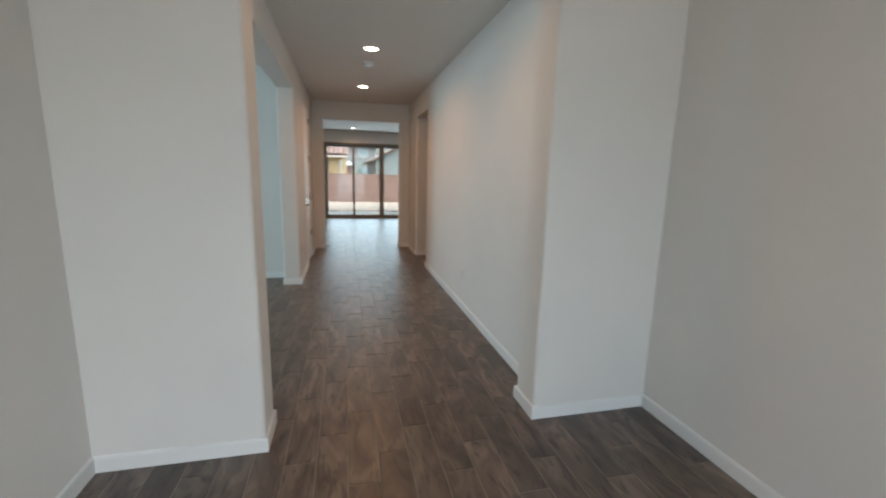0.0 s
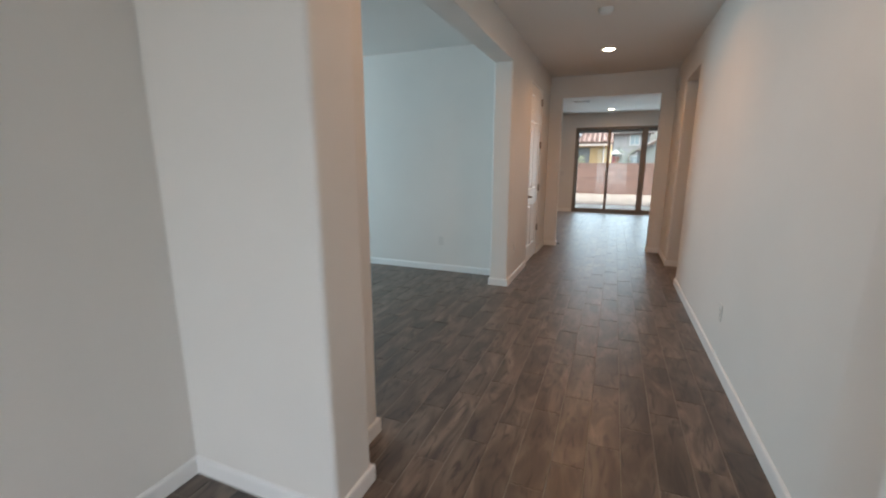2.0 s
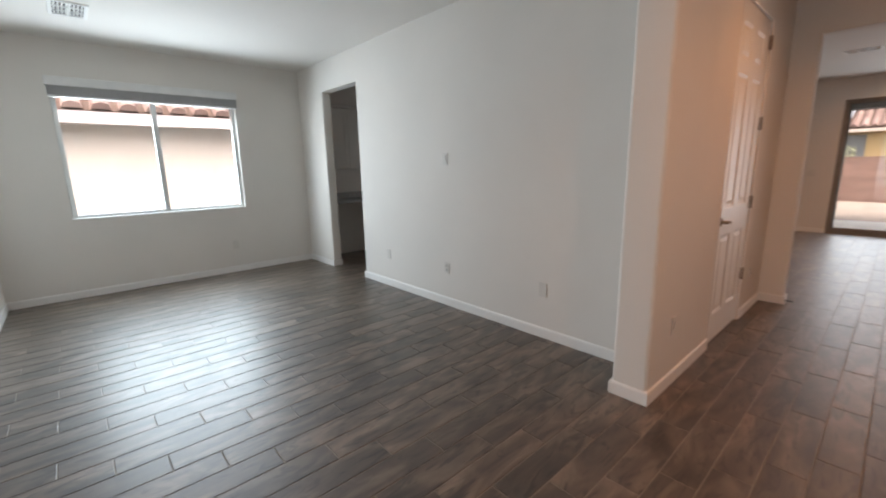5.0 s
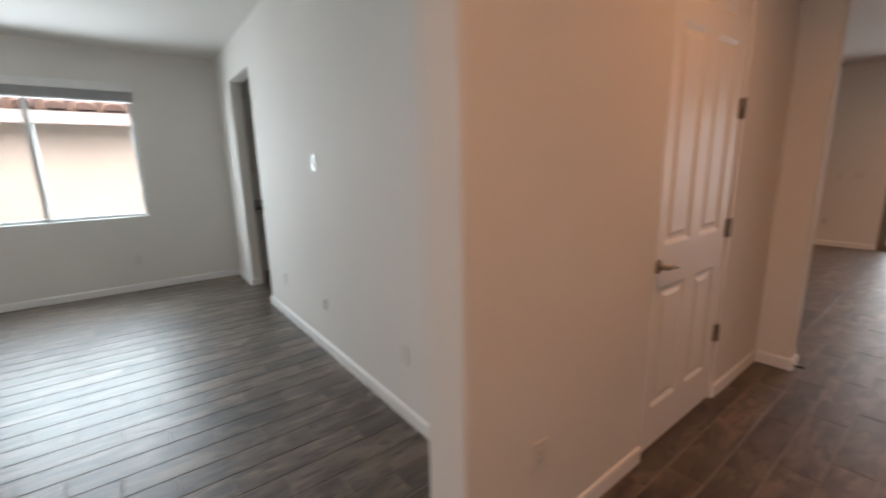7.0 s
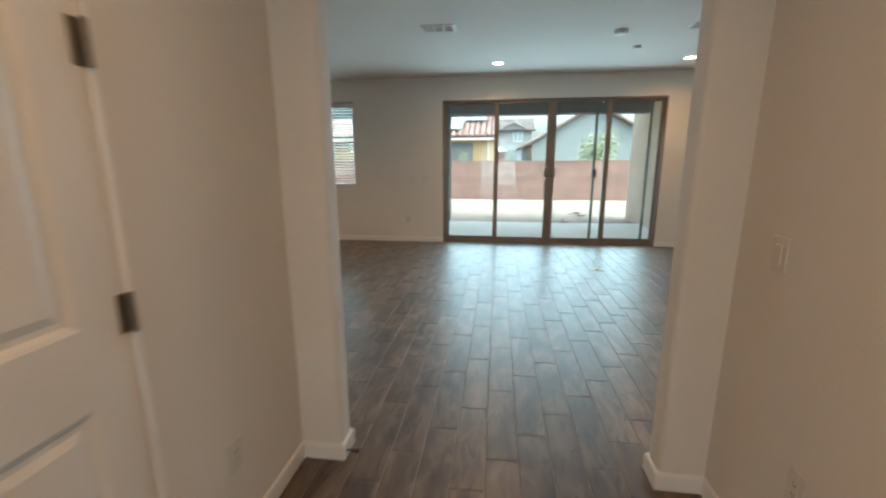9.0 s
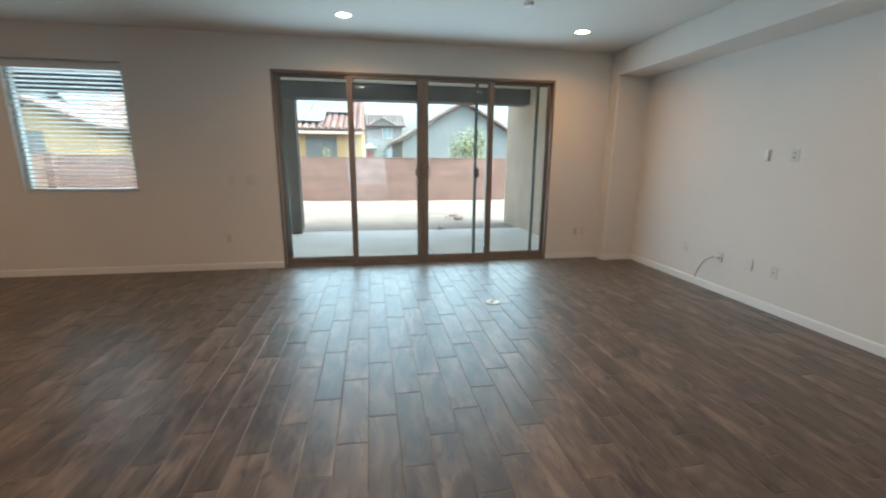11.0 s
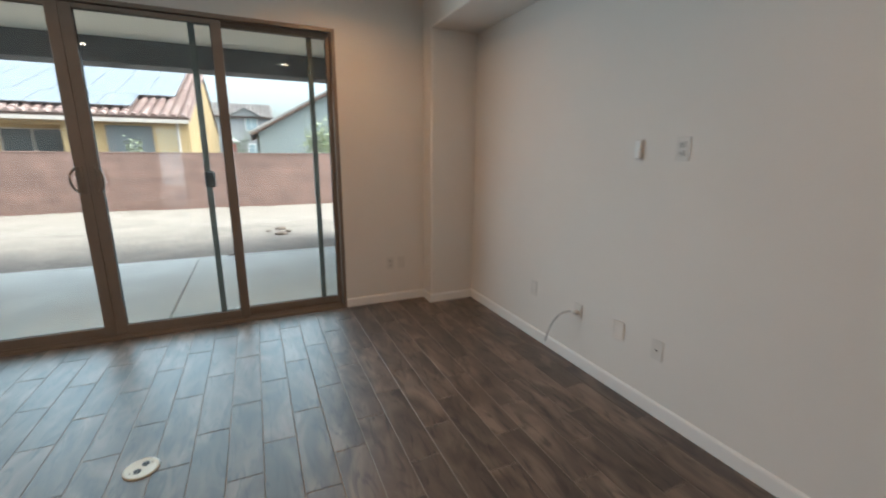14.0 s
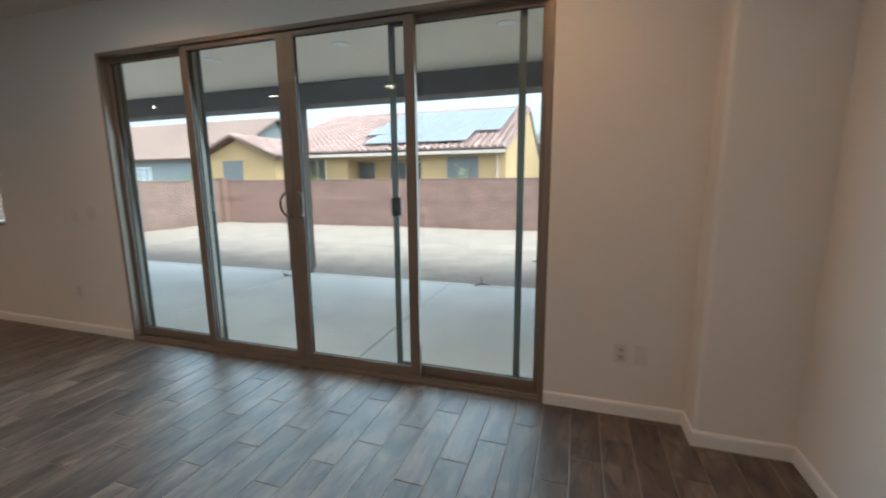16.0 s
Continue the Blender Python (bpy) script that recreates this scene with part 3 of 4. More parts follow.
def nook_window():
    e = tagged(thing("window_2", "vinyl window behind a lowered blind", "window"), kind="structure")
    w = 0.045
    bm = framed_leaf(bmesh.new(), NX0, NX1, YB + 0.05, YB + 0.11, NZ0, NZ1, w, w)
    part("window_frame", bm, VINYL, e)
    pane("pane", NX0 + w, NX1 - w, YB + 0.08, NZ0 + w, NZ1 - w, e)
    part("window_sill", B(NX0 - 0.004, NX1 + 0.004, YB - 0.006, YB + 0.05, NZ0 - 0.003, NZ0 + 0.010, bevel=0.004), TRIM, e)


def lowered_blind():
    e = thing("window_blind", "lowered white slatted blind with open slats", "blind")
    part("valance", B(NX0 + 0.006, NX1 - 0.006, YB + 0.002, YB + 0.045, 2.300, 2.375, bevel=0.004), BLIND, e)
    n = 27
    first = None
    for k in range(n):
        z = 1.04 + k * 0.0472
        bm = B(-(NX1 - NX0) / 2 + 0.012, (NX1 - NX0) / 2 - 0.012, -0.023, 0.023, -0.0015, 0.0015)
        if first is None:
            first = part("slat", bm, BLIND, e)
        else:
            bm.free()
            first2 = new("slat", first.data)
            first2.parent = e
            first2.matrix_local = pose((NX0 + NX1) / 2, YB + 0.024, z, -14)
    first.matrix_local = pose((NX0 + NX1) / 2, YB + 0.024, 1.04, -14)
    part("bottom_rail", B(NX0 + 0.012, NX1 - 0.012, YB + 0.004, YB + 0.044, 0.995, 1.016, bevel=0.003), BLIND, e)
    for x in (NX0 + 0.2, NX1 - 0.2):
        part("ladder_cord", tube(bmesh.new(), [(x, YB + 0.0, 1.01), (x, YB + 0.0, 2.31)], 0.0012, 6), BLIND, e)


living_window()
stacked_blind()
nook_window()
lowered_blind()

# ---- ceiling fittings ----


def downlight(x, y, z, lit=True, power=1.0):
    e = thing("recessed_light", "round recessed ceiling light with white trim, " + ("switched on, warm" if lit else "switched off"), "ceiling light", "recessed lights" if lit else "patio lights", Matrix.Translation((x, y, z)))
    part("trim_ring", lathe([(0.092, 0.0), (0.090, -0.006), (0.082, -0.009), (0.070, -0.006), (0.066, 0.0)], 36), PLASTIC, e, "", True)
    part("lens", lathe([(0.001, -0.0015), (0.068, -0.0015), (0.068, 0.0), (0.001, 0.0)], 36), LENS if lit else OFFLENS, e)
    if lit:
        lamp("downlight_beam", "AREA", 1.3 * power, (1.0, 0.44, 0.13), pose(x, y, z - 0.014), disk=0.13, spread=radians(150))
    return e


for x, y, p in ((0.60, 3.30, 0.8), (0.60, 5.30, 1.3), (0.60, 7.30, 1.35), (0.66, 10.87, 1.1), (0.59, 13.40, 1.1), (3.09, 10.80, 1.1), (3.15, 13.45, 1.1), (-1.46, 10.87, 1.0), (-2.90, 10.87, 1.0), (-4.20, 10.92, 1.0), (-4.10, 13.40, 1.0)):
    downlight(x, y, H, True, p)
for x in (2.733, 1.07, -0.56, -2.20):
    downlight(x, 15.635, 2.715, False)


def detector(x, y, r=0.055, h=0.03, label="round white smoke detector on the ceiling"):
    e = thing("smoke_detector", label, "smoke detector", at=Matrix.Translation((x, y, H)))
    part("base", lathe([(r, 0.0), (r, -h * 0.5), (r * 0.96, -h * 0.45)], 28), PLASTIC, e, "", True)
    part("cover", lathe([(r * 0.92, -h * 0.45), (r * 0.90, -h * 0.75), (r * 0.7, -h), (0.001, -h)], 28), PLASTIC, e, "", True)


detector(0.595, 5.85, 0.065, 0.042)
detector(1.89, 12.08, 0.07, 0.04)
detector(2.26, 12.76, 0.05, 0.03)


def sprinkler(x, y):
    e = thing("fire_sprinkler", "small white concealed sprinkler cover on the ceiling", "sprinkler", at=Matrix.Translation((x, y, H)))
    part("cover_plate", lathe([(0.042, 0.0), (0.040, -0.004), (0.001, -0.006)], 24), PLASTIC, e, "", True)


sprinkler(-0.80, 12.52)
sprinkler(-2.60, 5.72)


def vent(x, y, w, d, backing=DUCT):
    """Stamped register: a flanged frame, cross bars and louvres turned outwards in three fields."""
    e = thing("ceiling_vent", "white louvred air register in the ceiling", "vent", at=Matrix.Translation((x, y, H)))
    f = 0.028
    bm = B(-w / 2, w / 2, -d / 2, -d / 2 + f, -0.010, 0, bevel=0.003)
    box(bm, -w / 2, w / 2, d / 2 - f, d / 2, -0.010, 0, bevel=0.003)
    box(bm, -w / 2, -w / 2 + f, -d / 2 + f, d / 2 - f, -0.010, 0, bevel=0.003)
    box(bm, w / 2 - f, w / 2, -d / 2 + f, d / 2 - f, -0.010, 0, bevel=0.003)
    part("frame", bm, PLASTIC, e)
    part("backing", B(-w / 2 + f, w / 2 - f, -d / 2 + f, d / 2 - f, -0.0015, -0.0005), backing, e)
    third = (w - 2 * f) / 3
    for k in (1, 2):
        xb = -w / 2 + f + k * third
        part("cross_bar", B(xb - 0.007, xb + 0.007, -d / 2 + f, d / 2 - f, -0.010, -0.001), PLASTIC, e)
    part("cross_bar", B(-w / 2 + f, w / 2 - f, -0.007, 0.007, -0.0105, -0.001), PLASTIC, e)
    n = max(3, int((d - 2 * f) / 0.024))
    for k in range(n):
        yy = -d / 2 + f + (k + 0.5) * (d - 2 * f) / n
        for q, tilt in ((0, -40), (1, 38 if yy > 0 else -38), (2, 40)):
            x0 = -w / 2 + f + q * third
            ob = part("slat", B(x0 + 0.008, x0 + third - 0.008, -0.009, 0.009, -0.0006, 0.0006), PLASTIC, e)
            ob.matrix_local = pose(0, yy, -0.0065, tilt)


vent(-0.02, 11.73, 0.36, 0.22)
vent(2.72, 12.00, 0.36, 0.22)
vent(-4.41, 4.00, 0.40, 0.26, SLOT)

# ---- wall plates ----


def plate(m, kind="outlet", label=""):
    """A cover plate in the plane x-z of m, facing its -y."""
    names = {"outlet": ("wall_outlet", "white duplex outlet with its cover plate on the wall", "outlet"),
             "decora": ("wall_outlet", "off-white rectangular outlet with its cover plate on the wall", "outlet"),
             "switch": ("light_switch", "white rocker switch with its cover plate on the wall", "switch"),
             "double": ("light_switch", "white double rocker switch plate on the wall", "switch"),
             "blank": ("blank_wall_plate", "white blank cover plate on the wall", "wall plate"),
             "jack": ("data_jack", "white plate with one data socket on the wall", "data jack"),
             "pass": ("cable_pass_plate", "white recessed cable plate on the wall", "wall plate")}
    n, lab, cat = names[kind]
    e = thing(n, label or lab, cat, at=m)
    w = {"double": 0.116, "pass": 0.046}.get(kind, 0.072)
    part("cover_plate", B(-w / 2, w / 2, -0.006, 0.0, -0.058, 0.058, bevel=0.0025, seg=2), PLATE, e)
    if kind == "outlet":
        for z in (-0.021, 0.021):
            rc = part("socket", B(-0.0165, 0.0165, -0.0085, -0.005, z - 0.0145, z + 0.0145, bevel=0.005, seg=2), SOCKET, e)
            bm = B(-0.0075, -0.0045, -0.0092, -0.0080, z - 0.003, z + 0.006)
            box(bm, 0.0045, 0.0075, -0.0092, -0.0080, z - 0.003, z + 0.005)
            box(bm, -0.0025, 0.0025, -0.0092, -0.0080, z - 0.010, z - 0.006)
            part("slot", bm, SLOT, rc)
    elif kind == "decora":
        ins = part("insert", B(-0.0165, 0.0165, -0.0078, -0.005, -0.033, 0.033, bevel=0.0015), PLATE, e)
        for z in (-0.017, 0.017):
            bm = B(-0.0068, -0.0050, -0.0083, -0.0074, z - 0.003, z + 0.005)
            box(bm, 0.0050, 0.0068, -0.0083, -0.0074, z - 0.003, z + 0.004)
            box(bm, -0.0020, 0.0020, -0.0083, -0.0074, z - 0.009, z - 0.006)
            part("slot", bm, SLOT, ins)
    elif kind in ("switch", "double"):
        for x in ((0.0,) if kind == "switch" else (-0.023, 0.023)):
            bm = bmesh.new()
            box(bm, x - 0.0165, x + 0.0165, -0.010, -0.005, -0.033, 0.033, bevel=0.002)
            for v in bm.verts:
                if v.co.y < -0.0085:
                    v.co.y -= 0.003 * v.co.z / 0.033
            part("rocker", bm, PLATE, e)
    elif kind == "jack":
        part("socket", B(-0.009, 0.009, -0.0095, -0.005, -0.008, 0.008, bevel=0.001), PLATE, e)
        part("slot", B(-0.006, 0.006, -0.0100, -0.0090, -0.004, 0.005), SLOT, e)
    elif kind == "pass":
        part("hood", B(-0.018, 0.018, -0.022, -0.005, -0.045, 0.050, bevel=0.007, seg=3), PLASTIC, e)
        part("cable_mouth", B(-0.013, 0.013, -0.0185, -0.007, -0.0465, -0.0452), SLOT, e)
    else:
        for z in (-0.042, 0.042):
            part("screw", lathe([(0.0035, -0.0005), (0.003, 0.001), (0.001, 0.001)], 10, pose(0, -0.006, z, 90)), PLATE, e)
    return e


def on_west(y, z, x):       # plate on a wall facing +x
    return pose(x, y, z, 0, 0, 90)


def on_east(y, z, x):       # facing -x
    return pose(x, y, z, 0, 0, -90)


def on_north(x, z, y):      # facing -y
    return pose(x, y, z)


plate(on_west(6.412, 0.398, XL), "decora")
plate(on_west(8.29, 0.385, XL), "decora")
plate(on_east(4.78, 0.390, XR), "decora")
plate(on_east(8.54, 1.11, XR), "switch")
plate(on_east(8.30, 0.44, XR), "decora")
plate(on_west(1.84, 0.390, -0.904), "decora")
plate(on_north(-2.390, 1.450, 6.471), "switch")
plate(on_north(-3.40, 0.385, 6.471), "blank")
plate(on_north(-2.39, 0.390, 6.471), "outlet")
plate(on_north(-1.265, 0.400, 6.471), "blank")
plate(on_west(5.39, 0.38, XW), "blank")
plate(on_north(-0.85, 1.10, YB), "switch")
plate(on_north(-0.63, 1.115, YB), "double")
plate(on_north(-0.94, 0.400, YB), "outlet")
plate(on_north(3.66, 0.385, YB), "outlet")
plate(on_north(3.77, 0.385, YB), "blank")
plate(on_east(12.196, 1.438, XE), "pass")
plate(on_east(11.947, 1.441, XE), "outlet")
plate(on_east(13.04, 0.400, XE), "blank")
loose = plate(pose(XE - 0.008, 12.20, 0.390, 0, 0, -82), "blank", "wall-coloured cover plate standing loose off the wall")
loose.children[0].data.materials[0] = WALL
plate(on_east(11.94, 0.380, XE), "jack")
plate(on_east(10.82, 0.390, XE), "decora")


def wall_cable():
    """Grey cable that hangs out of a box in the wall."""
    e = thing("wall_cable", "grey cable hanging in an arc from an open wall box", "cable")
    part("box_ring", B(XE - 0.009, XE - 0.001, 12.515, 12.580, 0.340, 0.440, bevel=0.003), PLATE, e)
    pts = []
    for i in range(17):
        u = i / 16
        pts.append((XE - 0.030 - 0.10 * math.sin(u * 1.7), 12.547 + 0.165 * u, 0.382 + 0.02 * math.sin(u * 2.6) - 0.27 * u * u))
    part("cord", tube(bmesh.new(), pts, 0.0065, 8), CORD, e, "", True)
    part("plug", tube(bmesh.new(), [(XE - 0.010, 12.543, 0.380), (XE - 0.055, 12.551, 0.388)], [0.017, 0.012], 12), PLASTIC, e, "", True)


wall_cable()


def door_chime():
    """Small box high on the wall by the passage."""
    e = thing("door_chime", "small off-white door chime box high on the hall wall", "door chime", at=on_east(8.51, 2.50, XR))
    part("backplate", B(-0.055, 0.055, -0.010, 0.0, -0.085, 0.085, bevel=0.003, seg=2), PLASTIC, e)
    part("cover", B(-0.050, 0.050, -0.045, -0.010, -0.080, 0.080, bevel=0.008, seg=3), PLATE, e)


door_chime()


def floor_box():
    e = thing("floor_outlet", "round ivory floor outlet with two dark sockets, set in the floor", "floor outlet", at=Matrix.Translation((1.958, 12.577, 0.0)))
    part("rim", lathe([(0.072, 0.0), (0.071, 0.005), (0.062, 0.008), (0.058, 0.0065), (0.001, 0.0065)], 40), ALMOND, e, "", True)
    for dx in (-0.020, 0.022):
        part("socket", lathe([(0.0155, 0.0060), (0.0155, 0.0085), (0.001, 0.0085)], 20, Matrix.Translation((dx * 0.6, dx, 0))), SLOT, e)
    for a in (0.6, 3.7):
        part("screw", lathe([(0.005, 0.006), (0.004, 0.0080), (0.001, 0.0080)], 10, Matrix.Translation((0.046 * math.cos(a), 0.046 * math.sin(a), 0))), NICKEL, e)


floor_box()


def door_bumper():
    """Rubber-tipped stop at the foot of the wall end."""
    e = thing("door_stop", "small dark door stop at the foot of the wall corner", "door stop")
    part("post", tube(bmesh.new(), [(-0.068, YP + 0.02, 0.035), (-0.020, YP + 0.02, 0.035)], 0.006, 10), BLACK, e)
    part("rubber_tip", tube(bmesh.new(), [(-0.020, YP + 0.02, 0.035), (-0.008, YP + 0.02, 0.035)], 0.010, 12), BLACK, e)


door_bumper()

# ---- butler's pantry behind the living room ----


def wall_cabinet(y0, y1):
    e = thing("wall_cabinet", "white painted wall cabinet with flat shaker doors", "cabinet", "pantry wall cabinets")
    part("body", B(XW + 0.002, XW + 0.31, y0, y1, 1.37, 2.26, bevel=0.002), CAB, e)
    part("crown", B(XW + 0.002, XW + 0.35, y0 - 0.004, y1 + 0.004, 2.261, 2.315, bevel=0.012, seg=2), CAB, e)
    mid = (y0 + y1) / 2
    for a, b in ((y0 + 0.003, mid - 0.002), (mid + 0.002, y1 - 0.003)):
        d = part("door", B(XW + 0.312, XW + 0.330, a, b, 1.375, 2.255, bevel=0.002), CAB, e)
        bm = B(XW + 0.330, XW + 0.336, a, a + 0.06, 1.375, 2.255)
        box(bm, XW + 0.330, XW + 0.336, b - 0.06, b, 1.375, 2.255)
        box(bm, XW + 0.330, XW + 0.336, a + 0.06, b - 0.06, 1.375, 1.435)
        box(bm, XW + 0.330, XW + 0.336, a + 0.06, b - 0.06, 2.195, 2.255)
        part("door_frame", bm, CAB, d)


wall_cabinet(6.62, 7.48)
wall_cabinet(7.49, 8.35)
e = thing("worktop", "grey stone worktop on the pantry wall", "worktop")
part("slab", B(XW + 0.002, XW + 0.62, 6.62, 8.755, 0.875, 0.905, bevel=0.004), STONE, e)
part("upstand", B(XW + 0.002, XW + 0.020, 6.62, 8.755, 0.906, 1.00, bevel=0.003), STONE, e)
for y in (6.64, 7.48, 8.72):
    part("support_panel", B(XW + 0.02, XW + 0.56, y, y + 0.02, 0.0, 0.874), CAB, e)

# ---- outdoors ----
setting("ground", B(-400, 400, -400, 400, -0.5, -0.125), DIRT, "pale bare desert dirt, raked smooth")


def bumpy_yard():
    """Low ruts and clods in the bare dirt between the patio and the wall."""
    bm = bmesh.new()
    nx, ny = 90, 40
    rows = []
    for j in range(ny + 1):
        row = []
        for i in range(nx + 1):
            x, y = -9.1 + 21.9 * i / nx, 17.0 + 6.85 * j / ny
            z = -0.095 + 0.020 * noise.noise((x * 0.7, y * 0.9, 3.0)) + 0.018 * noise.noise((x * 2.6, y * 3.1, 7.0)) + 0.012 * noise.noise((x * 7, y * 7, 1.0))
            if j in (0, ny) or i in (0, nx):
                z = -0.14
            row.append(bm.verts.new((x, y, z)))
        rows.append(row)
    for j in range(ny):
        for i in range(nx):
            bm.faces.new((rows[j][i], rows[j][i + 1], rows[j + 1][i + 1], rows[j + 1][i]))
    return tagged(obj("yard_dirt", bm, DIRT, None, True), "bare uneven desert dirt of the unfinished yard", "", "", "structure")


bumpy_yard()


def patio():
    """Cast slabs with tooled joints."""
    xs = [-5.9, -0.770, 1.735, 4.6]
    e = tagged(thing("patio_slab", "pale broom-finished concrete patio with tooled joints", "patio"), kind="structure")
    for a, b in zip(xs, xs[1:]):
        part("concrete_slab", B(a + 0.006, b - 0.006, YB + 0.152, 17.08, -0.16, -0.050, bevel=0.010, seg=2), CONCRETE, e)
    part("joint_fill", B(xs[0] + 0.01, xs[-1] - 0.01, YB + 0.152, 17.06, -0.16, -0.066), GROUT, e)
    part("slab_edge", B(xs[0], xs[-1], 17.081, 17.165, -0.16, -0.046, bevel=0.012, seg=2), CONCRETE, e)


patio()
setting("wall_patio_east", B(3.92, 4.6, YB + 0.152, 18.25, ZB, 3.0, bevel=0.015, seg=2), STUCCO)
setting("patio_ceiling", B(-5.9, 3.918, YB + 0.152, 17.48, 2.715, 2.82), SOFFIT)
setting("patio_beam", B(-5.9, 3.918, 16.90, 17.28, 2.430, 2.713, bevel=0.012, seg=2), BEAM)
setting("patio_roof", B(-6.2, 5.0, YB + 0.10, 17.73, 2.87, 3.0), STUCCO)
setting("patio_fascia", B(-6.2, 5.0, 17.48, 17.54, 2.72, 2.869), FASCIA)


def patio_post(x):
    e = thing("patio_post", "square grey stucco patio post with a stepped foot", "post", "patio posts")
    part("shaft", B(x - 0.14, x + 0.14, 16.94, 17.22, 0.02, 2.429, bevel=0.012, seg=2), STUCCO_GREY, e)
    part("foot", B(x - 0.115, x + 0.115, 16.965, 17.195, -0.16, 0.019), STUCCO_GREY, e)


patio_post(-0.645)
patio_post(-5.30)


def block_wall(name, label, material, origin, turn, length, courses, objects):
    """Stacked concrete block fence with recessed joints; pieces of one mesh."""
    e = tagged(thing(name, label, "garden wall", at=origin @ pose(0, 0, 0, 0, 0, turn)), kind="structure")
    bw, bh = 0.406, 0.203
    part("mortar_core", B(0, length, 0.006, 0.16, -0.35, courses * bh - 0.10), MORTAR, e)
    src = bmesh.new()
    box(src, 0.004, bw - 0.004, 0.0, 0.17, 0.004, bh - 0.004, bevel=0.006)
    n = int(length / bw)
    mesh = None
    rest = bmesh.new()
    for j in range(courses):
        for i in range(n):
            off = (bw / 2 if j % 2 else 0)
            x = i * bw + off
            z = -0.10 + j * bh
            if objects and objects[0] <= x <= objects[1]:
                if mesh is None:
                    me = bpy.data.meshes.new("block")
                    bmesh.ops.recalc_face_normals(src, faces=src.faces[:])
                    src.to_mesh(me)
                    me.materials.append(material)
                    mesh = me
                b = new("block", mesh)
                b.parent = e
                b.location = (x, 0.004 * random.random(), z)
            else:
                box(rest, x + 0.004, x + bw - 0.004, 0.002, 0.168, z + 0.004, z + bh - 0.004)
    src.free()
    part("blocks_beyond", rest, material, e)["kind"] = "stuff"
    part("cap", B(0, length, -0.012, 0.182, courses * bh - 0.10, courses * bh - 0.06, bevel=0.008), material, e)


block_wall("garden_wall_north", "reddish-brown split-face concrete block wall", BLOCK, Matrix.Translation((-9.0, 23.8, 0.05)), 0, 24.0, 7, (2.5, 19.0))
block_wall("garden_wall_west", "tan concrete block side wall", BLOCKTAN, Matrix.Translation((-8.4, 11.8, 0.05)), 93, 12.0, 7, (5.4, 11.9))

e = tagged(thing("garden_wall_pier", "reddish-brown block pier at the corner of the garden walls", "garden wall"), kind="structure")
for k in range(8):
    part("block", B(-9.20, -8.80, 23.56, 23.79, -0.10 + k * 0.195, -0.10 + k * 0.195 + 0.191, bevel=0.006), BLOCK, e)
part("cap", B(-9.22, -8.78, 23.54, 23.80, 1.461, 1.50, bevel=0.008), BLOCK, e)


def roof_tiles(bm, origin, along, up, width, run, inset0=0.0, inset1=0.0, pitch_w=0.35, pitch_l=0.42):
    """Courses of half-round tiles on a slope; inset0 and inset1 draw the two ends in towards the ridge."""
    along, up = Vector(along).normalized(), Vector(up).normalized()
    nrm = along.cross(up).normalized()
    if nrm.z < 0:
        nrm = -nrm
    o = Vector(origin)
    n = max(1, int(run / pitch_l))
    for j in range(n):
        v0, v1 = j * run / n, (j + 1) * run / n + 0.05
        a, b = inset0 * (v0 / run), width - inset1 * (v0 / run)
        m = int((b - a) / pitch_w)
        for i in range(m):
            u = a + (i + 0.5) * (b - a) / max(1, m)
            lift = 0.03
            lo, hi = [], []
            for k in range(5):
                th = math.pi * k / 4
                du, dn = -math.cos(th) * pitch_w * 0.37, math.sin(th) * 0.115
                lo.append(bm.verts.new(o + along * (u + du) + up * (v0 - 0.04) + nrm * (dn + lift)))
                hi.append(bm.verts.new(o + along * (u + du * 0.9) + up * v1 + nrm * (dn * 0.85)))
            for k in range(4):
                bm.faces.new((lo[k], lo[k + 1], hi[k + 1], hi[k]))
            bm.faces.new(lo[::-1])
    return bm


def slope(bm, pts, t=0.10):
    """A roof deck of thickness t through the given corners."""
    vs = [Vector(p) for p in pts]
    n = (vs[1] - vs[0]).cross(vs[2] - vs[0]).normalized()
    if n.z < 0:
        n = -n
    a = [bm.verts.new(v) for v in vs]
    b = [bm.verts.new(v - n * t) for v in vs]
    bm.faces.new(a)
    bm.faces.new(b)
    for i in range(len(vs)):
        q = (i + 1) % len(vs)
        bm.faces.new((a[i], a[q], b[q], b[i]))
    return bm


def house_window(parent, x0, x1, y, z0, z1, material=DARKGLASS, mull=True, frame_mat=FASCIA):
    w = tagged(obj("window", B(x0, x1, y - 0.02, y + 0.04, z0, z1), material, parent), "")
    bm = framed_leaf(bmesh.new(), x0 - 0.05, x1 + 0.05, y - 0.05, y + 0.02, z0 - 0.05, z1 + 0.05, 0.05, 0.05)
    if mull:
        box(bm, (x0 + x1) / 2 - 0.02, (x0 + x1) / 2 + 0.02, y - 0.045, y + 0.02, z0, z1)
    part("frame", bm, frame_mat, w)
    return w


FARTHER = Matrix.Translation((2.88, 11.5, 1.38)) @ Matrix.Scale(0.86, 4) @ Matrix.Translation((-3.1, -11.35, -1.38))


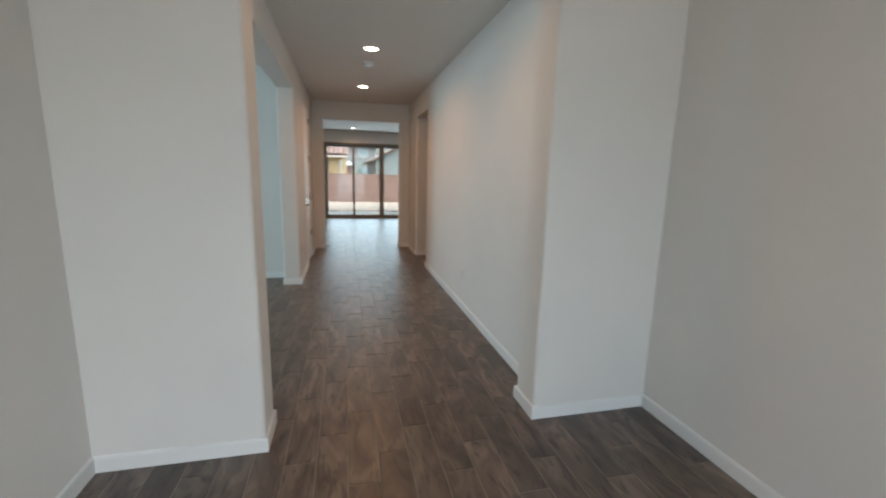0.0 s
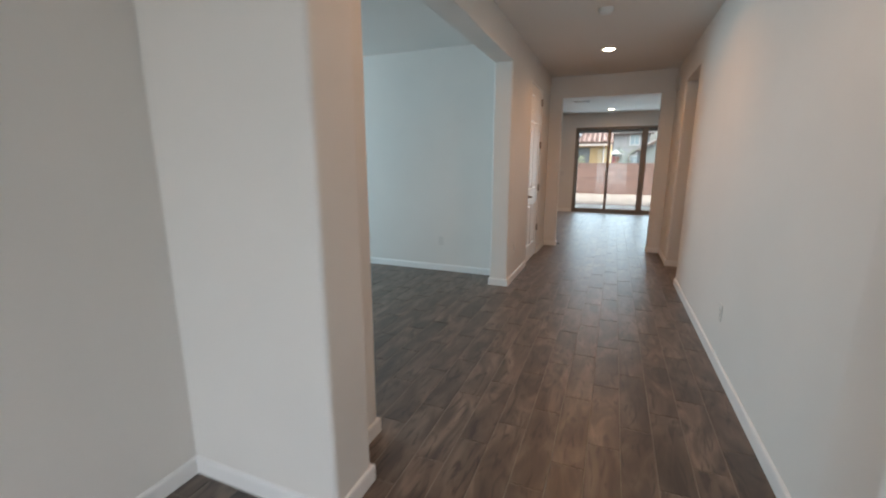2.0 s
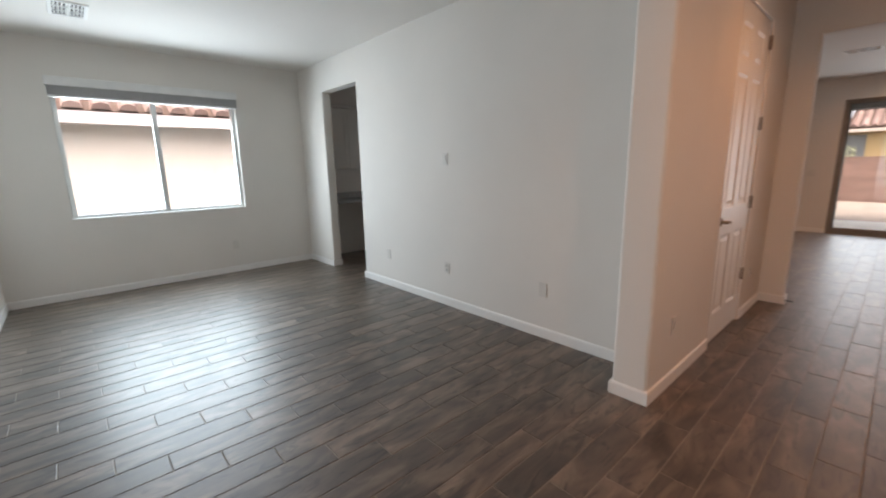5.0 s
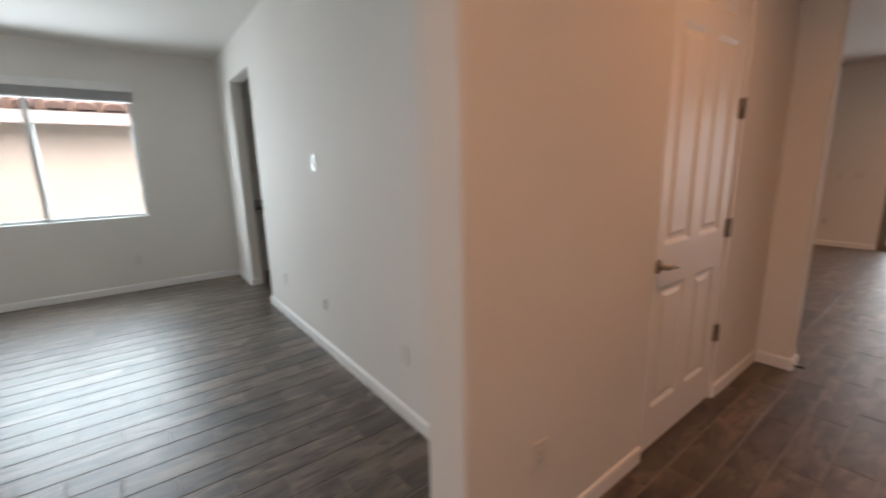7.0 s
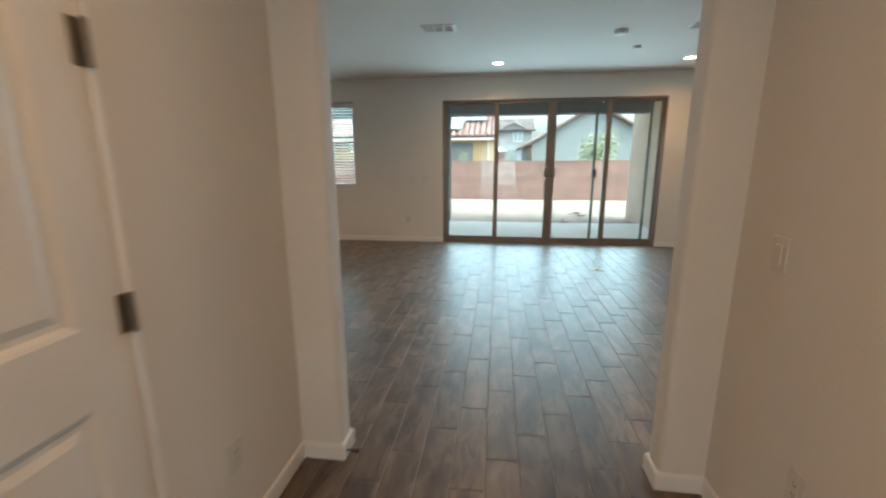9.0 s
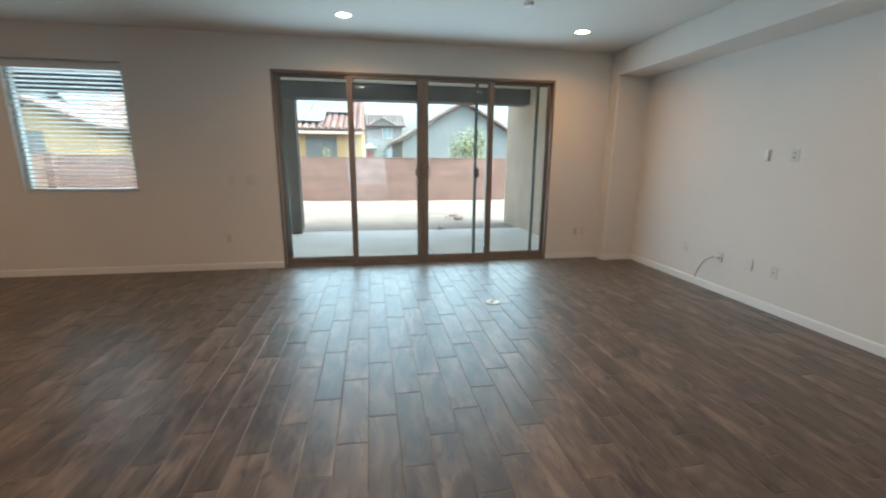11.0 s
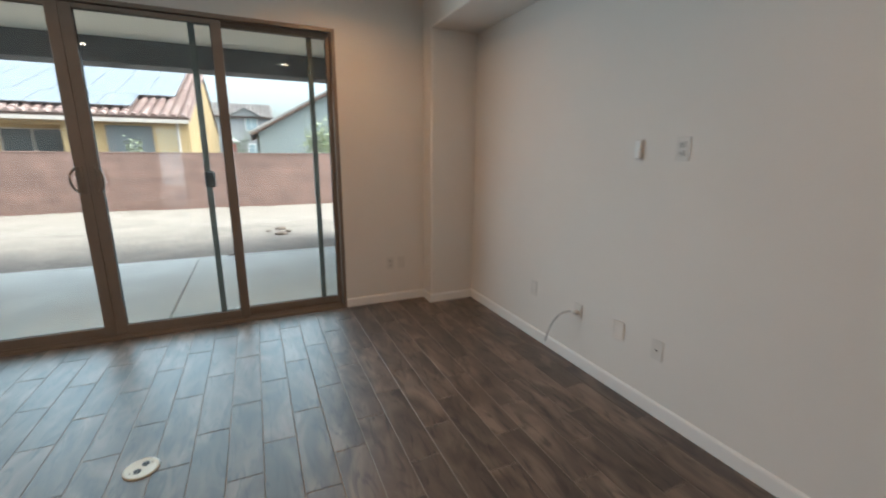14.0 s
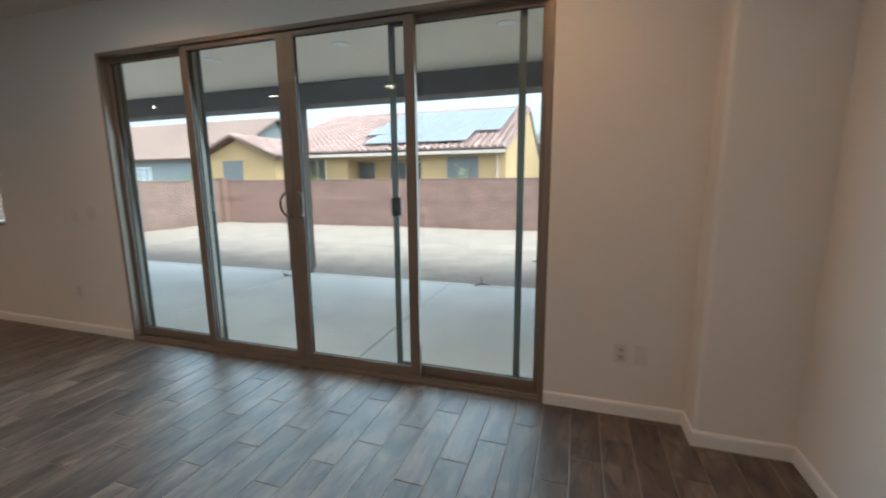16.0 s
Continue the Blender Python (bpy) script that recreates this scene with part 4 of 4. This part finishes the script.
def house_yellow():
    e = thing("house", "single-storey ochre stucco house with red clay tile roof and solar panels", "house", at=FARTHER)
    yw, xr, xl = 32.0, 0.27, -13.2
    bm = B(xl, -8.5, yw, yw + 18.2, -0.45, 2.72)
    box(bm, -4.15, xr, yw, yw + 18.2, -0.45, 2.72)
    box(bm, -8.5, -4.15, yw + 1.1, yw + 18.2, -0.45, 2.72)
    box(bm, -8.5, -4.15, yw, yw + 1.1, 2.5, 2.72)
    v = [bm.verts.new(p) for p in ((xr, yw, 2.71), (xr, yw + 18.2, 2.71), (xr, yw + 9.0, 5.85), (xr - 0.25, yw, 2.71), (xr - 0.25, yw + 18.2, 2.71), (xr - 0.25, yw + 9.0, 5.85))]
    for f in ((0, 1, 2), (3, 4, 5), (0, 1, 4, 3), (1, 2, 5, 4), (0, 2, 5, 3)):
        bm.faces.new([v[k] for k in f])
    part("wall", bm, OCHRE, e)
    ye, yr, ze, zr = yw - 0.55, yw + 9.0, 2.86, 6.15
    rf = part("roof", slope(slope(bmesh.new(), [(xl - 1.5, ye, ze), (xr + 0.08, ye, ze), (xr + 0.08, yr, zr), (xl - 1.5, yr, zr)]), [(xl - 1.5, yr, zr), (xr + 0.08, yr, zr), (xr + 0.08, yw + 18.7, ze), (xl - 1.5, yw + 18.7, ze)]), ROOFEDGE, e)
    run = math.hypot(yr - ye, zr - ze)
    bm = roof_tiles(bmesh.new(), (xl - 1.5, ye, ze), (1, 0, 0), (0, yr - ye, zr - ze), xr + 0.08 - xl + 1.5, run)
    tubes = [(xl - 1.5 + k * 0.4, yr, zr + 0.03) for k in range(38)]
    for a, b in zip(tubes, tubes[1:]):
        tube(bm, [a, (b[0] + 0.02, b[1], b[2])], [0.13, 0.11], 8)
    part("roof_tiles", bm, ROOF, rf)["kind"] = "stuff"
    part("fascia", B(xl - 1.5, xr + 0.08, ye - 0.06, ye - 0.01, 2.61, 2.76), FASCIA, e)
    part("barge_board", slope(bmesh.new(), [(xr + 0.09, ye, ze - 0.02), (xr + 0.13, ye, ze - 0.02), (xr + 0.13, yr, zr - 0.02), (xr + 0.09, yr, zr - 0.02)], 0.16), ROOF, e)
    part("downpipe", tube(bmesh.new(), [(xr - 0.42, yw - 0.05, 2.7), (xr - 0.42, yw - 0.05, -0.1)], 0.05, 8), FASCIA, e)
    house_window(e, -2.72, -1.08, yw, 1.10, 2.50, SHADE, False, OCHRE)
    house_window(e, -6.4, -4.45, yw + 1.1, 0.95, 2.30, DARKGLASS)
    house_window(e, -8.35, -7.45, yw + 1.1, 0.0, 2.30, DARKGLASS, True, BLACK)
    house_window(e, -10.95, -9.9, yw, 1.0, 2.5, DARKGLASS)
    # projecting gabled wing
    g0, g1, gy = -16.1, -11.3, 29.6
    bm = B(g0, g1, gy, 33.0, -0.45, 2.60)
    v = [bm.verts.new(p) for p in ((g0, gy, 2.59), (g1, gy, 2.59), ((g0 + g1) / 2, gy, 3.55), (g0, gy + 0.3, 2.59), (g1, gy + 0.3, 2.59), ((g0 + g1) / 2, gy + 0.3, 3.55))]
    for f in ((0, 1, 2), (3, 4, 5), (0, 1, 4, 3), (1, 2, 5, 4), (0, 2, 5, 3)):
        bm.faces.new([v[k] for k in f])
    part("wing_wall", bm, OCHRE, e)
    gm, zr2 = (g0 + g1) / 2, 3.76
    rf = part("wing_roof", slope(slope(bmesh.new(), [(g1 + 0.45, gy - 0.45, 2.60), (g1 + 0.45, 35, 2.60), (gm, 35, zr2), (gm, gy - 0.45, zr2)]), [(g0 - 0.45, gy - 0.45, 2.60), (g0 - 0.45, 35, 2.60), (gm, 35, zr2), (gm, gy - 0.45, zr2)]), ROOFEDGE, e)
    bm = roof_tiles(bmesh.new(), (g1 + 0.45, gy - 0.45, 2.62), (0, 1, 0), (gm - g1 - 0.45, 0, zr2 - 2.60), 5.4, math.hypot(g1 + 0.45 - gm, zr2 - 2.6))
    roof_tiles(bm, (g0 - 0.45, gy - 0.45, 2.62), (0, 1, 0), (gm - g0 + 0.45, 0, zr2 - 2.60), 5.4, math.hypot(g1 + 0.45 - gm, zr2 - 2.6))
    part("roof_tiles", bm, ROOF, rf)["kind"] = "stuff"
    house_window(e, -14.75, -13.35, gy, 1.0, 2.45, SHADE, False, OCHRE)
    return e


def solar_array():
    """Rows of framed panels on the tiled slope."""
    e = thing("solar_array", "blue-grey solar panels mounted on the tile roof", "solar panel", at=FARTHER)
    rise = Vector((0, 9.55, 3.29)).normalized()
    nrm = Vector((0, -3.29, 9.55)).normalized()
    base = Vector((0, 31.45, 2.86))
    w, h = 1.125, 2.02
    layout = ((-7.45, 0.70, 5), (-8.36, 0.70 + h + 0.03, 7), (-8.36, 0.70 + 2 * (h + 0.03), 7), (-8.36, 0.70 + 3 * (h + 0.03), 7))
    for x0, s, n in layout:
        for i in range(n):
            for o in [base + rise * s + nrm * 0.20 + Vector((x0 + i * (w + 0.02), 0, 0))]:
                bm = bmesh.new()
                box(bm, 0, w, 0, h, 0, 0.035)
                m = Matrix.Translation(o) @ Vector((0, 1, 0)).rotation_difference(rise).to_matrix().to_4x4()
                bmesh.ops.transform(bm, matrix=m, verts=bm.verts[:])
                p = part("solar_panel", bm, SOLARFRAME, e)
                bm = bmesh.new()
                for a in range(3):
                    for b in range(5):
                        box(bm, 0.008 + a * 0.370, 0.008 + a * 0.370 + 0.368, 0.008 + b * 0.401, 0.008 + b * 0.401 + 0.399, 0.036, 0.039)
                bmesh.ops.transform(bm, matrix=m, verts=bm.verts[:])
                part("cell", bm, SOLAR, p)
    return e


def house_simple(label, x0, x1, y0, y1, zw, zr, wall, roof, gable="y", windows=(), over=0.4, tiles=True):
    """A gabled house; gable 'y': the gable wall faces the yard."""
    e = thing("house", label, "house")
    bm = B(x0, x1, y0, y1, -0.12, zw)
    if gable == "y":
        xm = (x0 + x1) / 2
        v = [bm.verts.new(p) for p in ((x0, y0, zw - 0.01), (x1, y0, zw - 0.01), (xm, y0, zr), (x0, y1, zw - 0.01), (x1, y1, zw - 0.01), (xm, y1, zr))]
        for f in ((0, 1, 2), (3, 4, 5), (0, 1, 4, 3), (1, 2, 5, 4), (0, 2, 5, 3)):
            bm.faces.new([v[k] for k in f])
        part("wall", bm, wall, e)
        dz = over * (zr - zw) / (xm - x0)
        bm = slope(bmesh.new(), [(x0 - over, y0 - over, zw - dz + 0.15), (x0 - over, y1 + over, zw - dz + 0.15), (xm, y1 + over, zr + 0.15), (xm, y0 - over, zr + 0.15)])
        slope(bm, [(x1 + over, y0 - over, zw - dz + 0.15), (x1 + over, y1 + over, zw - dz + 0.15), (xm, y1 + over, zr + 0.15), (xm, y0 - over, zr + 0.15)])
        rf = part("roof", bm, ROOFEDGE, e)
        run = math.hypot(xm - x0 + over, zr - zw + dz)
        bm = roof_tiles(bmesh.new(), (x0 - over, y0 - over, zw - dz + 0.17), (0, 1, 0), (xm - x0 + over, 0, zr - zw + dz), y1 - y0 + 2 * over, run)
        roof_tiles(bm, (x1 + over, y0 - over, zw - dz + 0.17), (0, 1, 0), (xm - x1 - over, 0, zr - zw + dz), y1 - y0 + 2 * over, run)
    else:
        ym = (y0 + y1) / 2
        v = [bm.verts.new(p) for p in ((x0, y0, zw - 0.01), (x0, y1, zw - 0.01), (x0, ym, zr), (x1, y0, zw - 0.01), (x1, y1, zw - 0.01), (x1, ym, zr))]
        for f in ((0, 1, 2), (3, 4, 5), (0, 1, 4, 3), (1, 2, 5, 4), (0, 2, 5, 3)):
            bm.faces.new([v[k] for k in f])
        part("wall", bm, wall, e)
        dz = over * (zr - zw) / (ym - y0)
        bm = slope(bmesh.new(), [(x0 - over, y0 - over, zw - dz + 0.15), (x1 + over, y0 - over, zw - dz + 0.15), (x1 + over, ym, zr + 0.15), (x0 - over, ym, zr + 0.15)])
        slope(bm, [(x0 - over, y1 + over, zw - dz + 0.15), (x1 + over, y1 + over, zw - dz + 0.15), (x1 + over, ym, zr + 0.15), (x0 - over, ym, zr + 0.15)])
        rf = part("roof", bm, ROOFEDGE, e)
        bm = roof_tiles(bmesh.new(), (x0 - over, y0 - over, zw - dz + 0.17), (1, 0, 0), (0, ym - y0 + over, zr - zw + dz), x1 - x0 + 2 * over, math.hypot(ym - y0 + over, zr - zw + dz))
    part("roof_tiles", bm, roof, rf)["kind"] = "stuff"
    for a, b, c, d in windows:
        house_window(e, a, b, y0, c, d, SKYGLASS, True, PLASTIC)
    return e


house_yellow()
solar_array()
house_simple("blue-grey stucco house with a grey tiled gable roof", 3.0, 11.6, 38.0, 52.0, 2.60, 5.05, BLUEGREY, ROOFGREY, "y")
e = house_simple("two-storey pale grey house with a red front door", -0.7, 4.3, 56.0, 61.0, 4.80, 6.05, PALEGREY, ROOFGREY, "x", ((2.25, 3.20, 3.55, 4.75), (2.35, 3.40, 0.9, 2.25)))
bm = bmesh.new()
v = [bm.verts.new(p) for p in ((0.95, 55.6, 4.85), (3.50, 55.6, 4.85), (2.22, 55.6, 5.50), (0.95, 57.5, 4.85), (3.50, 57.5, 4.85), (2.22, 57.5, 5.50))]
for f in ((0, 1, 2), (3, 4, 5), (0, 1, 4, 3), (1, 2, 5, 4), (0, 2, 5, 3)):
    bm.faces.new([v[k] for k in f])
part("front_gable", bm, PALEGREY, e)
bm = slope(slope(bmesh.new(), [(0.65, 55.4, 4.76), (2.22, 55.4, 5.62), (2.22, 58.0, 5.62), (0.65, 58.0, 4.76)], 0.08), [(3.80, 55.4, 4.76), (2.22, 55.4, 5.62), (2.22, 58.0, 5.62), (3.80, 58.0, 4.76)], 0.08)
part("gable_roof", bm, ROOFGREY, e)
bm = bmesh.new()
v = [bm.verts.new(p) for p in ((0.1, 55.2, 2.45), (1.55, 55.2, 2.45), (0.82, 55.2, 3.0), (0.1, 56.0, 2.45), (1.55, 56.0, 2.45), (0.82, 56.0, 3.0))]
for f in ((0, 1, 2), (3, 4, 5), (0, 1, 4, 3), (1, 2, 5, 4), (0, 2, 5, 3)):
    bm.faces.new([v[k] for k in f])
part("porch_gable", bm, PLASTIC, e, "white gable over the front door")
part("front_door", B(0.45, 1.20, 55.93, 55.995, -0.1, 2.25, bevel=0.01), RED, e, "red front door")
house_simple("single-storey grey house with a faded tan tile roof", -37.0, -18.6, 33.5, 43.0, 2.95, 5.8, BLUEGREY, ROOFTAN, "x", ((-26.8, -25.6, 1.4, 2.35),))
e = house_simple("cream stucco house next door with a clay tile eave", -16.0, -8.6, -6.0, 14.0, 2.42, 4.4, CREAM, ROOF, "y")
part("eave_fascia", B(-8.24, -8.18, -6.4, 14.4, 2.16, 2.345), EAVE, e)
e = thing("meter_box", "cream painted electrical meter box on the neighbour's wall", "meter box")
part("cabinet", B(-8.60, -8.52, 3.36, 3.65, 0.68, 1.51, bevel=0.01), CREAM, e)
part("conduit", tube(bmesh.new(), [(-8.54, 3.42, 1.51), (-8.54, 3.42, 2.2)], 0.025, 8), CREAM, e)


def shrub(name, label, category, x, y, z0, h, w, leaves, material, trunk=0.03, seed=1):
    """Stem, forking limbs and a loose crown of small leaves."""
    rng = random.Random(seed)
    e = thing(name, label, category)
    bm = tube(bmesh.new(), [(x, y, z0), (x + 0.03, y, z0 + h * 0.25), (x - 0.02, y + 0.03, z0 + h * 0.5)], [trunk, trunk * 0.8, trunk * 0.6], 8)
    tips = []
    for k in range(9):
        a = k * 2.4 + rng.random()
        r = w * (0.35 + 0.6 * rng.random())
        t = Vector((x + r * math.cos(a), y + r * math.sin(a), z0 + h * (0.5 + 0.5 * rng.random())))
        tube(bm, [(x, y, z0 + h * 0.3), (x + 0.5 * (t.x - x), y + 0.5 * (t.y - y), z0 + h * 0.55), t], [trunk * 0.5, trunk * 0.3, trunk * 0.12], 5)
        tips.append(t)
    part("trunk", bm, BARK, e)
    bm = bmesh.new()
    for k in range(leaves):
        t = rng.choice(tips)
        p = t + Vector((rng.gauss(0, w * 0.22), rng.gauss(0, w * 0.22), rng.gauss(0, h * 0.13)))
        s = 0.07 + 0.09 * rng.random()
        d = Vector((rng.gauss(0, 1), rng.gauss(0, 1), rng.gauss(0, 0.6))).normalized()
        u = d.cross(Vector((0, 0, 1))).normalized() * s * 0.35
        q = [bm.verts.new(v) for v in (p, p + d * s * 0.5 + u, p + d * s, p + d * s * 0.5 - u)]
        bm.faces.new(q)
    part("crown", bm, material, e)


shrub("tree", "young green tree beyond the block wall", "tree", 5.25, 27.9, -0.1, 2.45, 0.85, 2600, LEAFPALE, 0.06, 3)
shrub("bush", "yellow-green bush behind the block wall", "bush", -1.25, 28.2, -0.1, 1.75, 0.28, 320, LEAFPALE, 0.03, 4)
shrub("bush", "green bush behind the block wall", "bush", -8.3, 28.3, -0.1, 1.7, 0.4, 600, LEAF, 0.03, 5)
shrub("bush", "green bush by the grey house", "bush", -15.0, 28.3, -0.1, 1.9, 0.8, 1200, LEAF, 0.03, 6)
shrub("bush", "green bush in front of the two-storey house", "bush", 1.6, 45.0, -0.1, 2.6, 1.0, 1200, LEAF, 0.04, 7)


def stone(x, y, s, seed):
    rng = random.Random(seed)
    bm = bmesh.new()
    bmesh.ops.create_icosphere(bm, subdivisions=2, radius=s)
    for v in bm.verts:
        v.co *= 0.75 + 0.5 * rng.random() * 0.6
        v.co.z *= 0.45
        v.co += Vector((x, y, -0.085))
    tagged(obj("stone", bm, ROCK), "brown broken rubble stone lying on the dirt", "stone", "yard stones")


for k, (x, y, s) in enumerate(((2.93, 19.4, 0.12), (2.91, 18.8, 0.13), (3.06, 19.1, 0.06), (2.7, 19.2, 0.05), (0.4, 18.3, 0.05), (-1.6, 18.7, 0.05))):
    stone(x, y, s, k)
def twig(x, y, turn, size):
    e = thing("twig", "small dry twig lying at the edge of the patio", "twig", "twigs", pose(x, y, -0.046, 0, 0, turn) @ Matrix.Scale(size, 4))
    part("stem", tube(bmesh.new(), [(-0.08, -0.05, 0.010), (0.0, 0.03, 0.016), (0.12, 0.01, 0.012)], [0.008, 0.012, 0.006], 6), BARK, e)
    part("side_shoot", tube(bmesh.new(), [(0.0, 0.03, 0.016), (-0.02, 0.07, 0.106)], [0.008, 0.004], 6), BARK, e)
    part("side_shoot", tube(bmesh.new(), [(0.04, 0.02, 0.014), (0.08, -0.05, 0.036)], [0.006, 0.003], 6), BARK, e)


twig(2.19, 17.10, 0, 1.0)
twig(-0.80, 16.86, 140, 0.8)

# ---- floor: wood-look planks in a third-bond ----
floor = setting("floor", B(XW - 0.1, XE + 0.1, -1.36, YB + 0.02, -0.11, -0.0025), GROUT, "brown wood-look porcelain planks in a one-third bond")
PX, PY, PW, PL, GAP = 0.290, 2.930, 0.1556, 0.6130, 0.0042


def plank_mesh(w, l):
    bm = bmesh.new()
    b, g = 0.0026, GAP / 2
    lo = [bm.verts.new(p) for p in ((g, g, -0.006), (w - g, g, -0.006), (w - g, l - g, -0.006), (g, l - g, -0.006))]
    md = [bm.verts.new((v.co.x, v.co.y, -0.0010)) for v in lo]
    hi = [bm.verts.new(p) for p in ((g + b, g + b, 0), (w - g - b, g + b, 0), (w - g - b, l - g - b, 0), (g + b, l - g - b, 0))]
    for a, c in ((lo, md), (md, hi)):
        for k in range(4):
            bm.faces.new((a[k], a[(k + 1) % 4], c[(k + 1) % 4], c[k]))
    bm.faces.new(hi)
    return bm


def to_mesh(bm, material):
    me = bpy.data.meshes.new("plank")
    bm.to_mesh(me)
    bm.free()
    me.materials.append(material)
    return me


full = to_mesh(plank_mesh(PW, PL), PLANK)
rest_v, rest_f = [], []
near = []
tmpl = plank_mesh(PW, PL)
tmpl.verts.index_update()
tv = [v.co.copy() for v in tmpl.verts]
tf = [[v.index for v in f.verts] for f in tmpl.faces]
tmpl.free()
rooms = ((-0.96, 2.24, -1.3, 3.2), (-0.6, 1.75, 2.5, 9.0), (XW, -0.3, 3.0, 6.55), (XW, -3.6, 6.4, 8.8), (XW, XE, 8.8, 14.2), (1.6, 2.95, 6.5, 8.3))
for i in range(-38, 27):
    x = PX + i * PW
    ph = PY + (i % 3) * (PL / 3)
    for j in range(-6, 21):
        y = ph + j * PL
        cx, cy = x + PW / 2, y + PL / 2
        if not any(a - 0.1 < cx < b + 0.1 and c - 0.3 < cy < d + 0.3 for a, b, c, d in rooms):
            continue
        y1 = min(y + PL, YB + 0.012)
        if y1 - y < 0.03:
            continue
        cut = y1 < y + PL - 1e-4
        dist = abs(cx - 0.62) if cy < 9.2 else math.hypot(max(0, abs(cx - 2.2) - 1.6), max(0, abs(cy - 12.05) - 2.4)) + 0.35
        if cy > 9.2 and cut:
            ob = new("plank", to_mesh(plank_mesh(PW, y1 - y), PLANK))
            ob.parent = floor
            ob.location = (x, y, 0.0)
            continue
        near.append((dist, x, y, y1))
near.sort()
for k, (d, x, y, y1) in enumerate(near):
    z = (((k * 7919) % 13) / 13 - 0.5) * 0.0006
    if k < 285:
        ob = new("plank", full)
        ob.parent = floor
        ob.location = (x, y, z)
    else:
        n0 = len(rest_v)
        rest_v += [(v.x + x, min(v.y + y, YB + 0.012), v.z + z) for v in tv]
        rest_f += [[n0 + q for q in f] for f in tf]
me = bpy.data.meshes.new("planks_beyond")
me.from_pydata(rest_v, [], rest_f)
me.materials.append(PLANK_FAR)
ob = new("planks_beyond", me)
ob.parent = floor
ob["kind"] = "stuff"
